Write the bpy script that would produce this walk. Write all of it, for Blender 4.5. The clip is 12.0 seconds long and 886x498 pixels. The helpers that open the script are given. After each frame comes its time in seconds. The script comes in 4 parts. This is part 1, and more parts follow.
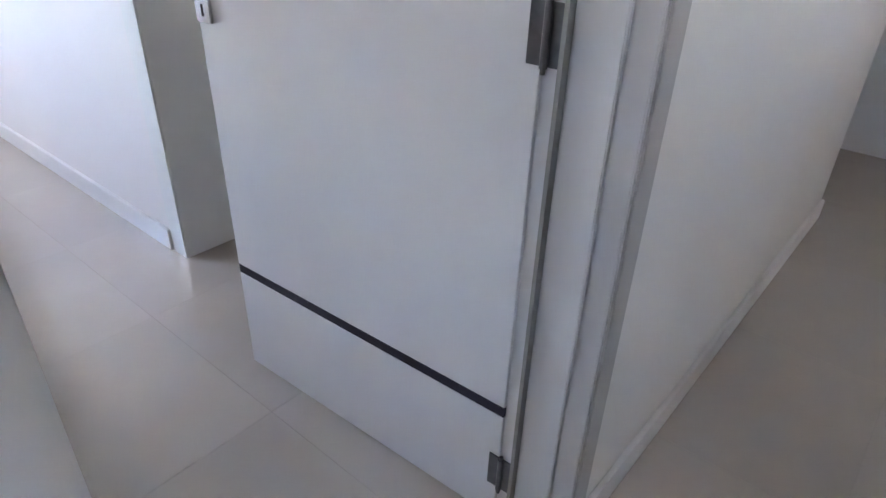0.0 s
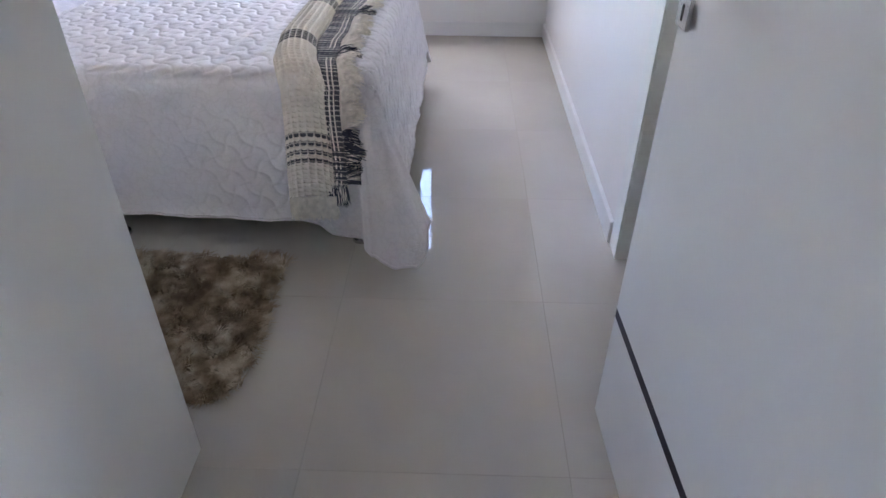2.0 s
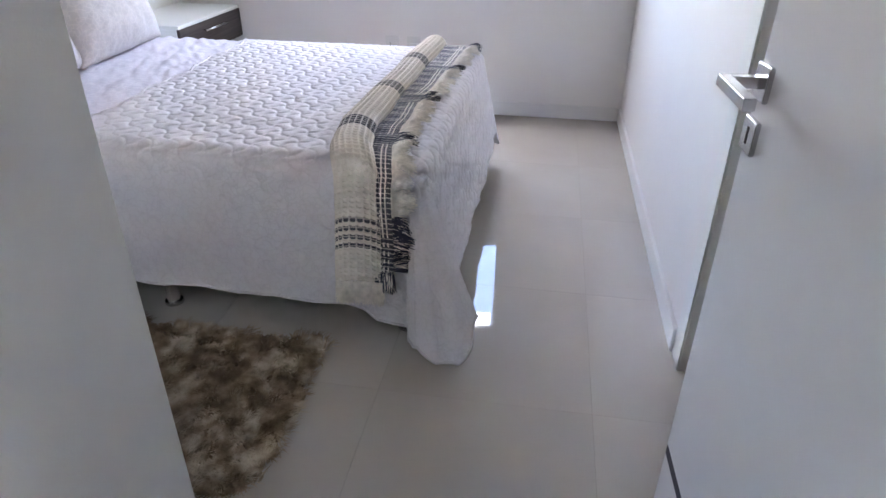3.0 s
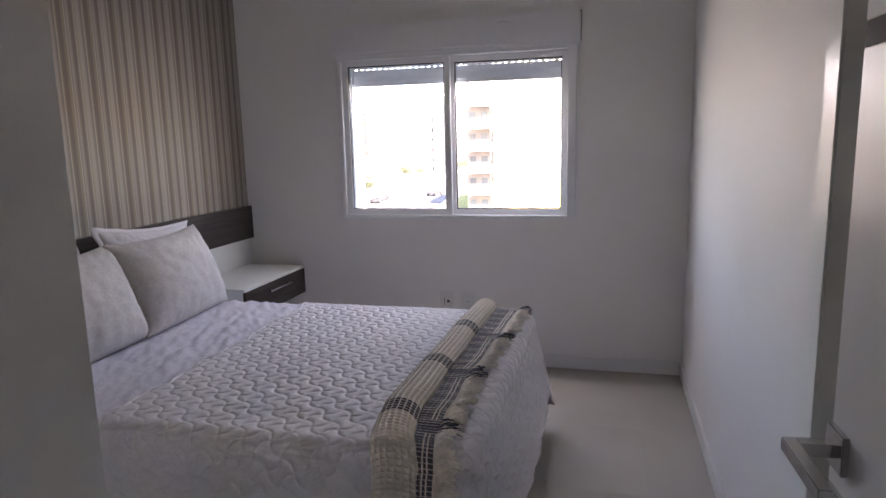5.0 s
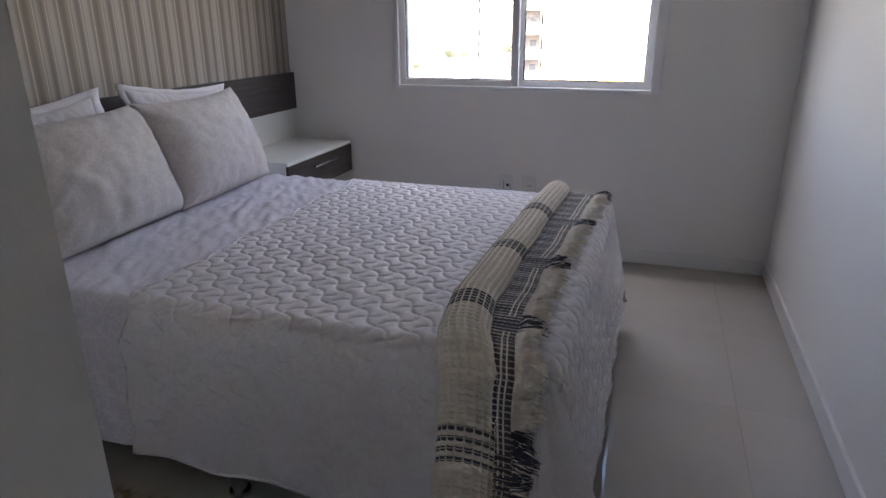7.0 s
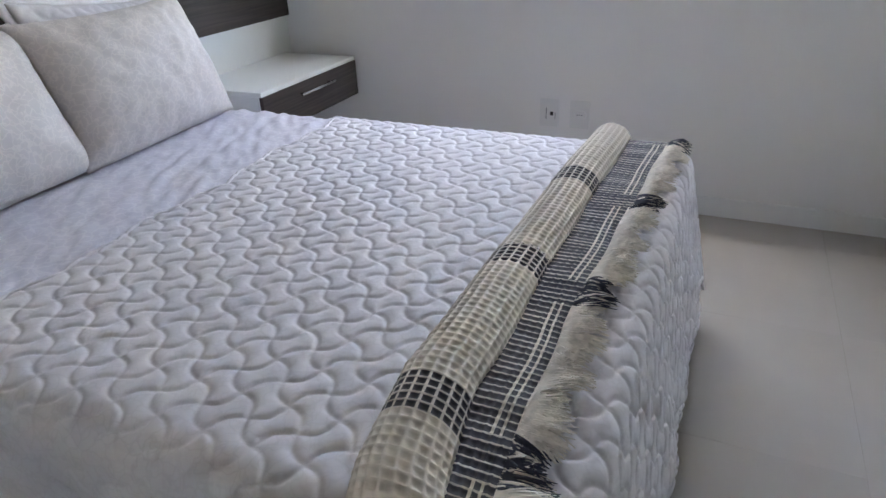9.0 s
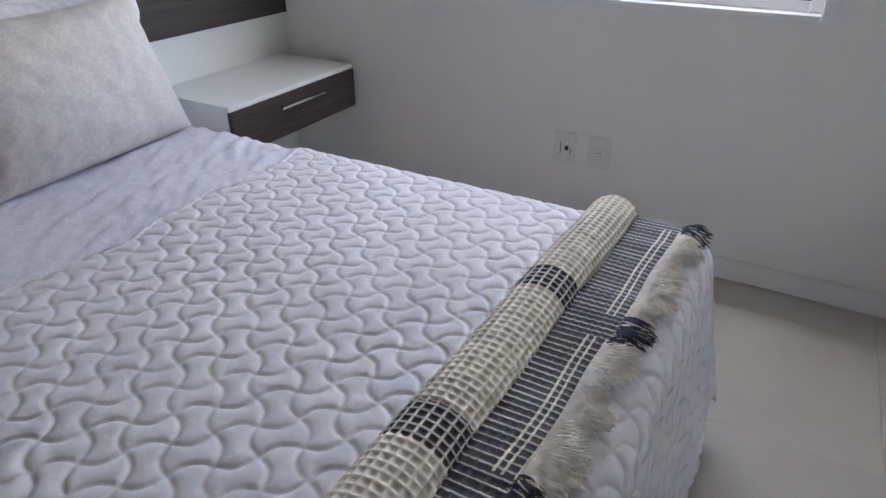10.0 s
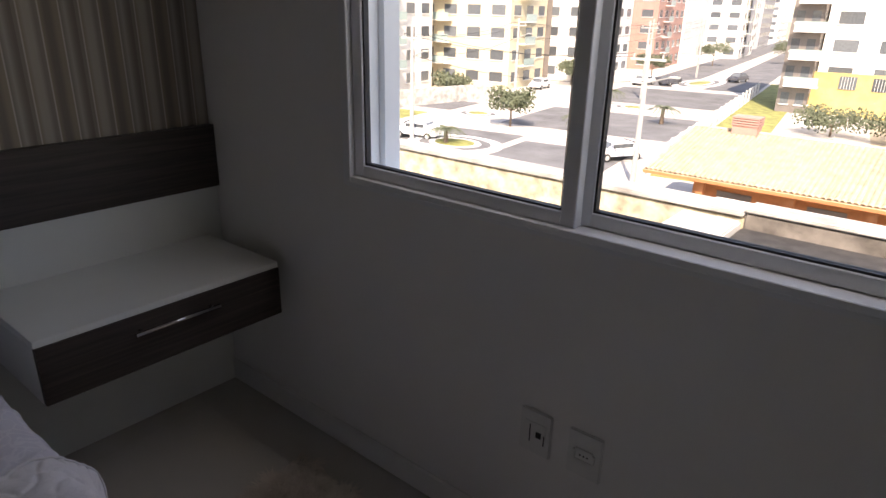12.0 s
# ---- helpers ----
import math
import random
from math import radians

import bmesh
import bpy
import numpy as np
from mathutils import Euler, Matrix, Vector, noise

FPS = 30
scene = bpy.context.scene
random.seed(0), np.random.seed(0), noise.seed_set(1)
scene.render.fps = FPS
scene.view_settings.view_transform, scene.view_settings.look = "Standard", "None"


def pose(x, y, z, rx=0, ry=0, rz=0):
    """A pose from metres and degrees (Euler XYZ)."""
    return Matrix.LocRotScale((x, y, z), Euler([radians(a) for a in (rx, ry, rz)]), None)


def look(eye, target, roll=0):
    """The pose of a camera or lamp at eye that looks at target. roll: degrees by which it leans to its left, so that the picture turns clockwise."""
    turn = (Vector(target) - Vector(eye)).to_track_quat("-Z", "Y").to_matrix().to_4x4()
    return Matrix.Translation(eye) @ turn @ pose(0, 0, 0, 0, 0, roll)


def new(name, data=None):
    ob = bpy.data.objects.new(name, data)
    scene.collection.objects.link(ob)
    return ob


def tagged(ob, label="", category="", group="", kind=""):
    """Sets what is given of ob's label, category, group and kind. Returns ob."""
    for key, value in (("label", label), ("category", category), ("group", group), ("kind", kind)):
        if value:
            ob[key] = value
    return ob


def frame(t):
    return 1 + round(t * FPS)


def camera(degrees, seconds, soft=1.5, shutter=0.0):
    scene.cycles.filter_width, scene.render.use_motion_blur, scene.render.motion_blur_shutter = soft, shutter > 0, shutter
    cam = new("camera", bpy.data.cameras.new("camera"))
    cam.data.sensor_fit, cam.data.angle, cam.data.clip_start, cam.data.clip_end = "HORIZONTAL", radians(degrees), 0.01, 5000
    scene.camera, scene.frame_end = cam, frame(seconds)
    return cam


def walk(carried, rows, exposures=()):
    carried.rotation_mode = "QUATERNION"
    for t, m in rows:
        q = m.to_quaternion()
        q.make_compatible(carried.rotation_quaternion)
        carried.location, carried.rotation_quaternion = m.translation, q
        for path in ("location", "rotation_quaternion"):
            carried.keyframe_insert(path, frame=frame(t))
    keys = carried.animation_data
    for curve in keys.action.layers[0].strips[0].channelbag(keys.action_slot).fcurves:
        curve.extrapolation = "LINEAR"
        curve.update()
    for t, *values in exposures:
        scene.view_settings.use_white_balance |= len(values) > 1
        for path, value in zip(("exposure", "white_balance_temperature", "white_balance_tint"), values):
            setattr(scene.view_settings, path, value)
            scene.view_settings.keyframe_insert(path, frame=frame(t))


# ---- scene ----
cam = camera(69.4, 12.0)
# seconds, stops, kelvin, tint
EXPOSURES = [
    (0.0, 5.9, 6750, 22),
    (0.5, 5.75, 6800, 22),
    (1.5, 5.62, 6850, 22),
    (2.5, 5.62, 6800, 21),
    (4.5, 5.0, 7200, 25),
    (5.0, 4.2, 7300, 27),
    (5.5, 3.8, 7350, 28),
    (6.0, 3.7, 7300, 27),
    (7.0, 4.1, 7100, 23),
    (9.0, 4.88, 7000, 16),
    (9.5, 4.72, 7000, 16),
    (10.5, 4.6, 7350, 21),
    (11.0, 4.2, 7600, 23),
    (11.5, 3.3, 7700, 24),
    (12.0, 2.35, 7700, 22),
]
PATH = [
    (0, (-0.29, 0.524, 1.222), (1.035, 1.614, 0.194), 1.8),
    (0.5, (-0.217, 0.584, 1.187), (0.862, 1.838, 0.064), 5.1),
    (1, (-0.101, 0.619, 1.173), (0.557, 2.084, -0.018), 2.7),
    (1.5, (0.015, 0.643, 1.219), (0.284, 2.231, 0.032), 2.2),
    (2, (0.094, 0.745, 1.228), (0.057, 2.376, 0.071), 0.6),
    (2.5, (0.153, 0.822, 1.245), (-0.025, 2.492, 0.159), 0.6),
    (4.5, (0.161, 0.966, 1.331), (-0.307, 2.83, 0.777), -1.4),
    (5, (0.179, 0.996, 1.395), (-0.316, 2.905, 1.058), -1.4),
    (5.5, (0.175, 0.984, 1.39), (-0.317, 2.917, 1.244), -1.2),
    (6, (0.168, 1.022, 1.372), (-0.352, 2.929, 1.064), -1.2),
    (6.5, (0.046, 1.151, 1.279), (-0.408, 3.026, 0.75), 0.0),
    (7, (-0.008, 1.277, 1.271), (-0.6, 3.066, 0.604), -0.3),
    (7.2, (-0.042, 1.377, 1.219), (-0.78, 3.108, 0.541), -1.1),
    (8.8, (-0.12, 1.964, 1.231), (-0.857, 3.563, 0.283), -3.0),
    (9, (-0.082, 2.059, 1.219), (-0.819, 3.662, 0.276), -2.6),
    (9.5, (-0.048, 2.271, 1.26), (-0.848, 3.817, 0.275), -0.6),
    (10, (-0.069, 2.525, 1.277), (-0.908, 4.044, 0.283), 0.1),
    (10.5, (-0.082, 2.79, 1.33), (-0.854, 4.409, 0.445), -0.6),
    (11, (-0.022, 3.127, 1.368), (-0.94, 4.715, 0.569), -0.8),
    (11.5, (-0.06, 3.367, 1.363), (-1.145, 4.874, 0.62), 0.2),
    (12, (-0.136, 3.609, 1.377), (-1.317, 5.062, 0.673), 1.3),
]
walk(cam, [(t, look(eye, target, roll)) for t, eye, target, roll in PATH], EXPOSURES)

# ---------- light ----------
world = bpy.data.worlds.new("world")
scene.world = world
world.use_nodes = True
wn = world.node_tree.nodes
sky = wn.new("ShaderNodeTexSky")
sky.sky_type = "NISHITA"
sky.sun_disc = False
sky.sun_elevation = radians(48)
sky.sun_rotation = radians(150)
wn["Background"].inputs[1].default_value = 0.095
world.node_tree.links.new(sky.outputs[0], wn["Background"].inputs[0])
sun = new("sun", bpy.data.lights.new("sun", "SUN"))
sun.data.energy, sun.data.angle, sun.data.color = 2.3, radians(0.5), (1, 0.95, 0.86)
sun.matrix_world = look((0, 0, 0), (-math.sin(radians(150)) , -math.cos(radians(150)) , -math.tan(radians(48))))


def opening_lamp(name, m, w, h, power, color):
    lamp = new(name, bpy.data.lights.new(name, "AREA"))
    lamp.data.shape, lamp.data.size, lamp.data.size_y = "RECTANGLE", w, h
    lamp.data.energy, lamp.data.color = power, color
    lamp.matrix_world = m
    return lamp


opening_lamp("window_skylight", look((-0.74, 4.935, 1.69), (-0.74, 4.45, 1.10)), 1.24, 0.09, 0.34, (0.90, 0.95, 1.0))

# ---------- materials ----------


def material(name, color, rough=0.6, metal=0.0, noise_scale=6.0, vary=0.06, bump=0.0, bump_scale=80.0, spec=0.5, coat=0.0, piece=0.0):
    m = bpy.data.materials.new(name)
    m.use_nodes = True
    n, l = m.node_tree.nodes, m.node_tree.links
    b = n["Principled BSDF"]
    b.inputs["Roughness"].default_value = rough
    b.inputs["Metallic"].default_value = metal
    b.inputs["Specular IOR Level"].default_value = spec
    b.inputs["Coat Weight"].default_value = coat
    co = n.new("ShaderNodeTexCoord")
    big = n.new("ShaderNodeTexNoise")
    big.inputs["Scale"].default_value = noise_scale
    big.inputs["Detail"].default_value = 5
    l.new(co.outputs["Object"], big.inputs["Vector"])
    ramp = n.new("ShaderNodeValToRGB")
    e = ramp.color_ramp.elements
    e[0].position, e[1].position = 0.3, 0.7
    e[0].color = (*[max(0, c * (1 - vary)) for c in color], 1)
    e[1].color = (*[min(1, c * (1 + vary)) for c in color], 1)
    l.new(big.outputs["Fac"], ramp.inputs["Fac"])
    out = ramp.outputs["Color"]
    if piece:
        info = n.new("ShaderNodeObjectInfo")
        hsv = n.new("ShaderNodeHueSaturation")
        mr = n.new("ShaderNodeMapRange")
        mr.inputs["To Min"].default_value, mr.inputs["To Max"].default_value = 1 - piece, 1 + piece
        l.new(info.outputs["Random"], mr.inputs["Value"])
        l.new(mr.outputs["Result"], hsv.inputs["Value"])
        l.new(out, hsv.inputs["Color"])
        out = hsv.outputs["Color"]
    l.new(out, b.inputs["Base Color"])
    if bump:
        small = n.new("ShaderNodeTexNoise")
        small.inputs["Scale"].default_value = bump_scale
        small.inputs["Detail"].default_value = 4
        l.new(co.outputs["Object"], small.inputs["Vector"])
        bp = n.new("ShaderNodeBump")
        bp.inputs["Strength"].default_value = bump
        bp.inputs["Distance"].default_value = 0.002
        l.new(small.outputs["Fac"], bp.inputs["Height"])
        l.new(bp.outputs["Normal"], b.inputs["Normal"])
    return m


def mix_rgb(n, l, fac, a, b):
    x = n.new("ShaderNodeMix")
    x.data_type = "RGBA"
    for sock, v in ((x.inputs["Factor"], fac), (x.inputs["A"], a), (x.inputs["B"], b)):
        if isinstance(v, tuple):
            sock.default_value = (*v, 1)
        elif isinstance(v, (int, float)):
            sock.default_value = v
        else:
            l.new(v, sock)
    return x.outputs["Result"]


def wood_material(name, dark, light, axis):
    m = material(name, dark, 0.45, vary=0.1)
    n, l = m.node_tree.nodes, m.node_tree.links
    b = n["Principled BSDF"]
    co = n.new("ShaderNodeTexCoord")
    mp = n.new("ShaderNodeMapping")
    s = [90, 90, 90]
    s[axis] = 3
    mp.inputs["Scale"].default_value = s
    tex = n.new("ShaderNodeTexNoise")
    tex.inputs["Scale"].default_value = 1
    tex.inputs["Detail"].default_value = 6
    tex.inputs["Distortion"].default_value = 0.6
    l.new(co.outputs["Object"], mp.inputs["Vector"])
    l.new(mp.outputs["Vector"], tex.inputs["Vector"])
    ramp = n.new("ShaderNodeValToRGB")
    ramp.color_ramp.elements[0].position, ramp.color_ramp.elements[1].position = 0.35, 0.68
    ramp.color_ramp.elements[0].color = (*dark, 1)
    ramp.color_ramp.elements[1].color = (*light, 1)
    l.new(tex.outputs["Fac"], ramp.inputs["Fac"])
    l.new(ramp.outputs["Color"], b.inputs["Base Color"])
    bp = n.new("ShaderNodeBump")
    bp.inputs["Strength"].default_value, bp.inputs["Distance"].default_value = 0.3, 0.001
    l.new(tex.outputs["Fac"], bp.inputs["Height"])
    l.new(bp.outputs["Normal"], b.inputs["Normal"])
    return m


def stripe_material():
    m = material("wallpaper_stripes", (0.4, 0.37, 0.33), 0.65)
    n, l = m.node_tree.nodes, m.node_tree.links
    b = n["Principled BSDF"]
    co = n.new("ShaderNodeTexCoord")
    sep = n.new("ShaderNodeSeparateXYZ")
    l.new(co.outputs["Object"], sep.inputs[0])
    mod = n.new("ShaderNodeMath")
    mod.operation = "DIVIDE"
    mod.inputs[1].default_value = 0.158
    l.new(sep.outputs["Y"], mod.inputs[0])
    fr = n.new("ShaderNodeMath")
    fr.operation = "FRACT"
    l.new(mod.outputs[0], fr.inputs[0])
    ramp = n.new("ShaderNodeValToRGB")
    ramp.color_ramp.interpolation = "LINEAR"
    pale, grey, tan, dark, line = (0.42, 0.37, 0.32), (0.27, 0.235, 0.20), (0.32, 0.265, 0.20), (0.205, 0.172, 0.147), (0.62, 0.56, 0.49)
    stops = [(0, grey), (0.055, grey), (0.075, line), (0.095, tan), (0.16, pale), (0.26, pale), (0.33, grey), (0.385, grey), (0.405, line), (0.425, tan), (0.50, dark), (0.58, dark),
             (0.66, tan), (0.715, tan), (0.735, line), (0.755, grey), (0.83, pale), (0.90, grey), (0.96, dark)]
    e = ramp.color_ramp.elements
    e[0].position, e[0].color = stops[0][0], (*stops[0][1], 1)
    e[1].position, e[1].color = stops[1][0], (*stops[1][1], 1)
    for p, c in stops[2:]:
        x = e.new(p)
        x.color = (*c, 1)
    l.new(fr.outputs[0], ramp.inputs["Fac"])
    l.new(ramp.outputs["Color"], b.inputs["Base Color"])
    fine = n.new("ShaderNodeTexNoise")
    fine.inputs["Scale"].default_value = 300
    l.new(co.outputs["Object"], fine.inputs["Vector"])
    bp = n.new("ShaderNodeBump")
    bp.inputs["Strength"].default_value, bp.inputs["Distance"].default_value = 0.3, 0.0008
    l.new(fine.outputs["Fac"], bp.inputs["Height"])
    l.new(bp.outputs["Normal"], b.inputs["Normal"])
    return m


def fabric_material(name, base, print_color, print_scale, amount, rough=0.85, weave=900, crumple=0.006):
    """A woven cloth with a faint scrolling print."""
    m = material(name, base, rough)
    n, l = m.node_tree.nodes, m.node_tree.links
    b = n["Principled BSDF"]
    b.inputs["Sheen Weight"].default_value = 0.15
    co = n.new("ShaderNodeTexCoord")
    vo = n.new("ShaderNodeTexVoronoi")
    vo.feature = "DISTANCE_TO_EDGE"
    vo.inputs["Scale"].default_value = print_scale
    warp = n.new("ShaderNodeTexNoise")
    warp.inputs["Scale"].default_value = print_scale * 0.7
    add = n.new("ShaderNodeVectorMath")
    add.operation = "MULTIPLY_ADD"
    add.inputs[1].default_value = (0.06, 0.06, 0.06)
    l.new(co.outputs["Object"], warp.inputs["Vector"])
    l.new(warp.outputs["Color"], add.inputs[0])
    l.new(co.outputs["Object"], add.inputs[2])
    l.new(add.outputs[0], vo.inputs["Vector"])
    ramp = n.new("ShaderNodeValToRGB")
    ramp.color_ramp.elements[0].position, ramp.color_ramp.elements[1].position = 0.03, 0.10
    ramp.color_ramp.elements[0].color = (amount, amount, amount, 1)
    ramp.color_ramp.elements[1].color = (0, 0, 0, 1)
    l.new(vo.outputs["Distance"], ramp.inputs["Fac"])
    blotch = n.new("ShaderNodeTexNoise")
    blotch.inputs["Scale"].default_value = 5
    blotch.inputs["Detail"].default_value = 8
    l.new(co.outputs["Object"], blotch.inputs["Vector"])
    tone = mix_rgb(n, l, blotch.outputs["Fac"], tuple(c * 0.93 for c in base), tuple(min(1, c * 1.05) for c in base))
    l.new(mix_rgb(n, l, ramp.outputs["Color"], tone, print_color), b.inputs["Base Color"])
    wv = n.new("ShaderNodeTexNoise")
    wv.inputs["Scale"].default_value = weave
    crease = n.new("ShaderNodeTexNoise")
    crease.inputs["Scale"].default_value = 22
    crease.inputs["Detail"].default_value = 6
    l.new(co.outputs["Object"], wv.inputs["Vector"])
    l.new(co.outputs["Object"], crease.inputs["Vector"])
    b1, b2 = n.new("ShaderNodeBump"), n.new("ShaderNodeBump")
    b1.inputs["Strength"].default_value, b1.inputs["Distance"].default_value = 0.3, 0.0006
    b2.inputs["Strength"].default_value, b2.inputs["Distance"].default_value = 0.5, crumple
    l.new(wv.outputs["Fac"], b1.inputs["Height"])
    l.new(crease.outputs["Fac"], b2.inputs["Height"])
    l.new(b1.outputs["Normal"], b2.inputs["Normal"])
    l.new(b2.outputs["Normal"], b.inputs["Normal"])
    return m


def throw_material():
    """Cream waffle weave with navy bands; UV is metres across and along the throw."""
    m = material("waffle_weave", (0.7, 0.64, 0.52), 0.9)
    n, l = m.node_tree.nodes, m.node_tree.links
    b = n["Principled BSDF"]
    uv = n.new("ShaderNodeUVMap")
    sep = n.new("ShaderNodeSeparateXYZ")
    l.new(uv.outputs[0], sep.inputs[0])

    def math_node(op, a, c=None):
        x = n.new("ShaderNodeMath")
        x.operation = op
        for i, v in enumerate((a, c)):
            if v is None:
                continue
            if isinstance(v, (int, float)):
                x.inputs[i].default_value = v
            else:
                l.new(v, x.inputs[i])
        return x.outputs[0]

    def band(src, lo, hi):
        return math_node("MULTIPLY", math_node("GREATER_THAN", src, lo), math_node("LESS_THAN", src, hi))

    along, across = sep.outputs["Y"], sep.outputs["X"]
    total = None
    for lo, hi in THROW_BANDS:
        x = math_node("MULTIPLY", band(math_node("SUBTRACT", along, math_node("MULTIPLY", math_node("GREATER_THAN", across, 0.3), 0.045)), lo, hi), 0.95)
        total = x if total is None else math_node("ADD", total, x)
    # the lower layer has lengthwise navy stripes; across counts down to 0.5 at its fringed edge
    flat = math_node("GREATER_THAN", across, 0.3)
    for lo, hi in ((0.3, 0.464), (0.469, 0.477), (0.481, 0.496)):
        total = math_node("ADD", total, math_node("MULTIPLY", band(across, lo, hi), 0.95))
    total = math_node("MINIMUM", total, 1.0)
    # threads: the ridges stay cream inside the bands
    u = math_node("ABSOLUTE", math_node("SINE", math_node("MULTIPLY", across, math.pi / WAFFLE)))
    v = math_node("ABSOLUTE", math_node("SINE", math_node("MULTIPLY", along, math.pi / WAFFLE)))
    pit = math_node("GREATER_THAN", math_node("MINIMUM", u, v), 0.36)
    pit = math_node("MAXIMUM", pit, math_node("MULTIPLY", flat, math_node("GREATER_THAN", v, 0.30)))
    navy = math_node("MULTIPLY", total, math_node("ADD", math_node("MULTIPLY", pit, 0.66), 0.32))
    spot = n.new("ShaderNodeTexNoise")
    spot.inputs["Scale"].default_value = 25
    cream = mix_rgb(n, l, spot.outputs["Fac"], (0.72, 0.655, 0.57), (0.82, 0.765, 0.69))
    l.new(mix_rgb(n, l, navy, cream, (0.060, 0.068, 0.095)), b.inputs["Base Color"])
    return m


def glass_material():
    m = bpy.data.materials.new("window_glass")
    m.use_nodes = True
    b = m.node_tree.nodes["Principled BSDF"]
    b.inputs["Transmission Weight"].default_value = 1
    b.inputs["Roughness"].default_value = 0
    b.inputs["IOR"].default_value = 1.01
    b.inputs["Base Color"].default_value = (0.96, 0.98, 0.97, 1)
    return m


THROW_BANDS = ((-0.1, 0.018), (0.395, 0.471), (0.813, 0.889), (1.231, 1.307), (1.638, 1.652), (1.666, 1.680), (1.694, 1.708), (1.722, 1.736))
WAFFLE = 0.0152
M_WALL = material("wall_paint", (0.84, 0.83, 0.81), 0.55, noise_scale=1.5, vary=0.02, bump=0.25, bump_scale=260)
M_CEIL = material("ceiling_paint", (0.82, 0.81, 0.79), 0.8, vary=0.02)
M_TRIM = material("white_trim", (0.80, 0.80, 0.79), 0.3, vary=0.02)
M_TILE = material("porcelain_tile", (0.50, 0.465, 0.42), 0.035, noise_scale=2.2, vary=0.05, bump=0.006, bump_scale=8, piece=0.004, spec=0.6)
M_GROUT = material("grout", (0.46, 0.425, 0.38), 0.7, vary=0.1, noise_scale=30)
M_DOOR = material("door_lacquer", (0.72, 0.71, 0.71), 0.32, noise_scale=3, vary=0.02, bump=0.04, bump_scale=40)
# Greyer than the white casings: the groove's shade is put into the colour.
M_CASING_SHADED = material("shaded_grey_casing", (0.50, 0.49, 0.475), 0.5, vary=0.03)
M_INLAY = material("dark_inlay", (0.035, 0.03, 0.045), 0.6, vary=0.1, spec=0.25)
M_CHROME = material("brushed_steel", (0.62, 0.62, 0.63), 0.22, 1.0, noise_scale=60, vary=0.05)
M_HINGE = material("dark_nickel", (0.16, 0.16, 0.17), 0.3, 1.0, noise_scale=60, vary=0.1)
M_SEAL = material("grey_seal", (0.30, 0.29, 0.27), 0.7)
M_ALU = material("white_aluminium", (0.82, 0.83, 0.84), 0.3, vary=0.02)
# Sash gaskets, and the painted shadow line round the shutter box.
M_GASKET_SHADOW = material("black_gasket_and_shadow", (0.02, 0.02, 0.025), 0.6)
M_SHUTTER = material("shutter_slat", (0.78, 0.79, 0.80), 0.45, vary=0.02)
M_GLASS = glass_material()
sn_ = M_SHUTTER.node_tree
tl_, mx_ = sn_.nodes.new("ShaderNodeBsdfTranslucent"), sn_.nodes.new("ShaderNodeMixShader")
tl_.inputs[0].default_value = (0.85, 0.87, 0.9, 1)
mx_.inputs[0].default_value = 0.14
sn_.links.new(sn_.nodes["Principled BSDF"].outputs[0], mx_.inputs[1])
sn_.links.new(tl_.outputs[0], mx_.inputs[2])
sn_.links.new(mx_.outputs[0], sn_.nodes["Material Output"].inputs[0])
M_PAPER = stripe_material()
M_OAK = wood_material("dark_oak_laminate", (0.040, 0.031, 0.028), (0.074, 0.058, 0.051), 1)
M_MDF = material("white_melamine", (0.80, 0.82, 0.79), 0.28, vary=0.015)
M_PLASTIC = material("socket_plastic", (0.78, 0.78, 0.76), 0.35, vary=0.02)
M_HOLE = material("socket_hole", (0.02, 0.02, 0.02), 0.6)
M_QUILT = fabric_material("quilted_cotton", (0.72, 0.695, 0.72), (0.58, 0.55, 0.57), 38, 0.28, crumple=0.0035)
M_SHEET = fabric_material("printed_sheet", (0.64, 0.62, 0.69), (0.78, 0.76, 0.80), 30, 0.5)
M_PILLOW = fabric_material("printed_sham", (0.56, 0.51, 0.49), (0.70, 0.64, 0.59), 40, 0.5, crumple=0.003)
M_THROW = throw_material()
M_FRINGE = material("cream_fringe", (0.84, 0.785, 0.71), 0.9, noise_scale=60, vary=0.14)
M_FRINGE_DARK = material("navy_fringe", (0.06, 0.07, 0.10), 0.9, noise_scale=20, vary=0.3)
M_MATTRESS = material("mattress_ticking", (0.55, 0.54, 0.53), 0.8)
M_BASE = material("black_bed_base", (0.02, 0.02, 0.022), 0.7)


def shag_material(name, dark, mid, light, scale):
    m = material(name, mid, 0.95)
    n, l = m.node_tree.nodes, m.node_tree.links
    co = n.new("ShaderNodeTexCoord")
    tex = n.new("ShaderNodeTexNoise")
    tex.inputs["Scale"].default_value = scale
    tex.inputs["Detail"].default_value = 3
    l.new(co.outputs["Object"], tex.inputs["Vector"])
    ramp = n.new("ShaderNodeValToRGB")
    e = ramp.color_ramp.elements
    e[0].position, e[0].color = 0.36, (*dark, 1)
    e[1].position, e[1].color = 0.66, (*light, 1)
    x = e.new(0.5)
    x.color = (*mid, 1)
    l.new(tex.outputs["Fac"], ramp.inputs["Fac"])
    l.new(ramp.outputs["Color"], n["Principled BSDF"].inputs["Base Color"])
    return m


M_SHAG = shag_material("brown_shag", (0.17, 0.115, 0.072), (0.33, 0.245, 0.165), (0.56, 0.47, 0.36), 15)
M_SHAG_PALE = shag_material("beige_shag", (0.46, 0.385, 0.33), (0.56, 0.48, 0.41), (0.68, 0.61, 0.53), 6)

# ---------- mesh helpers ----------


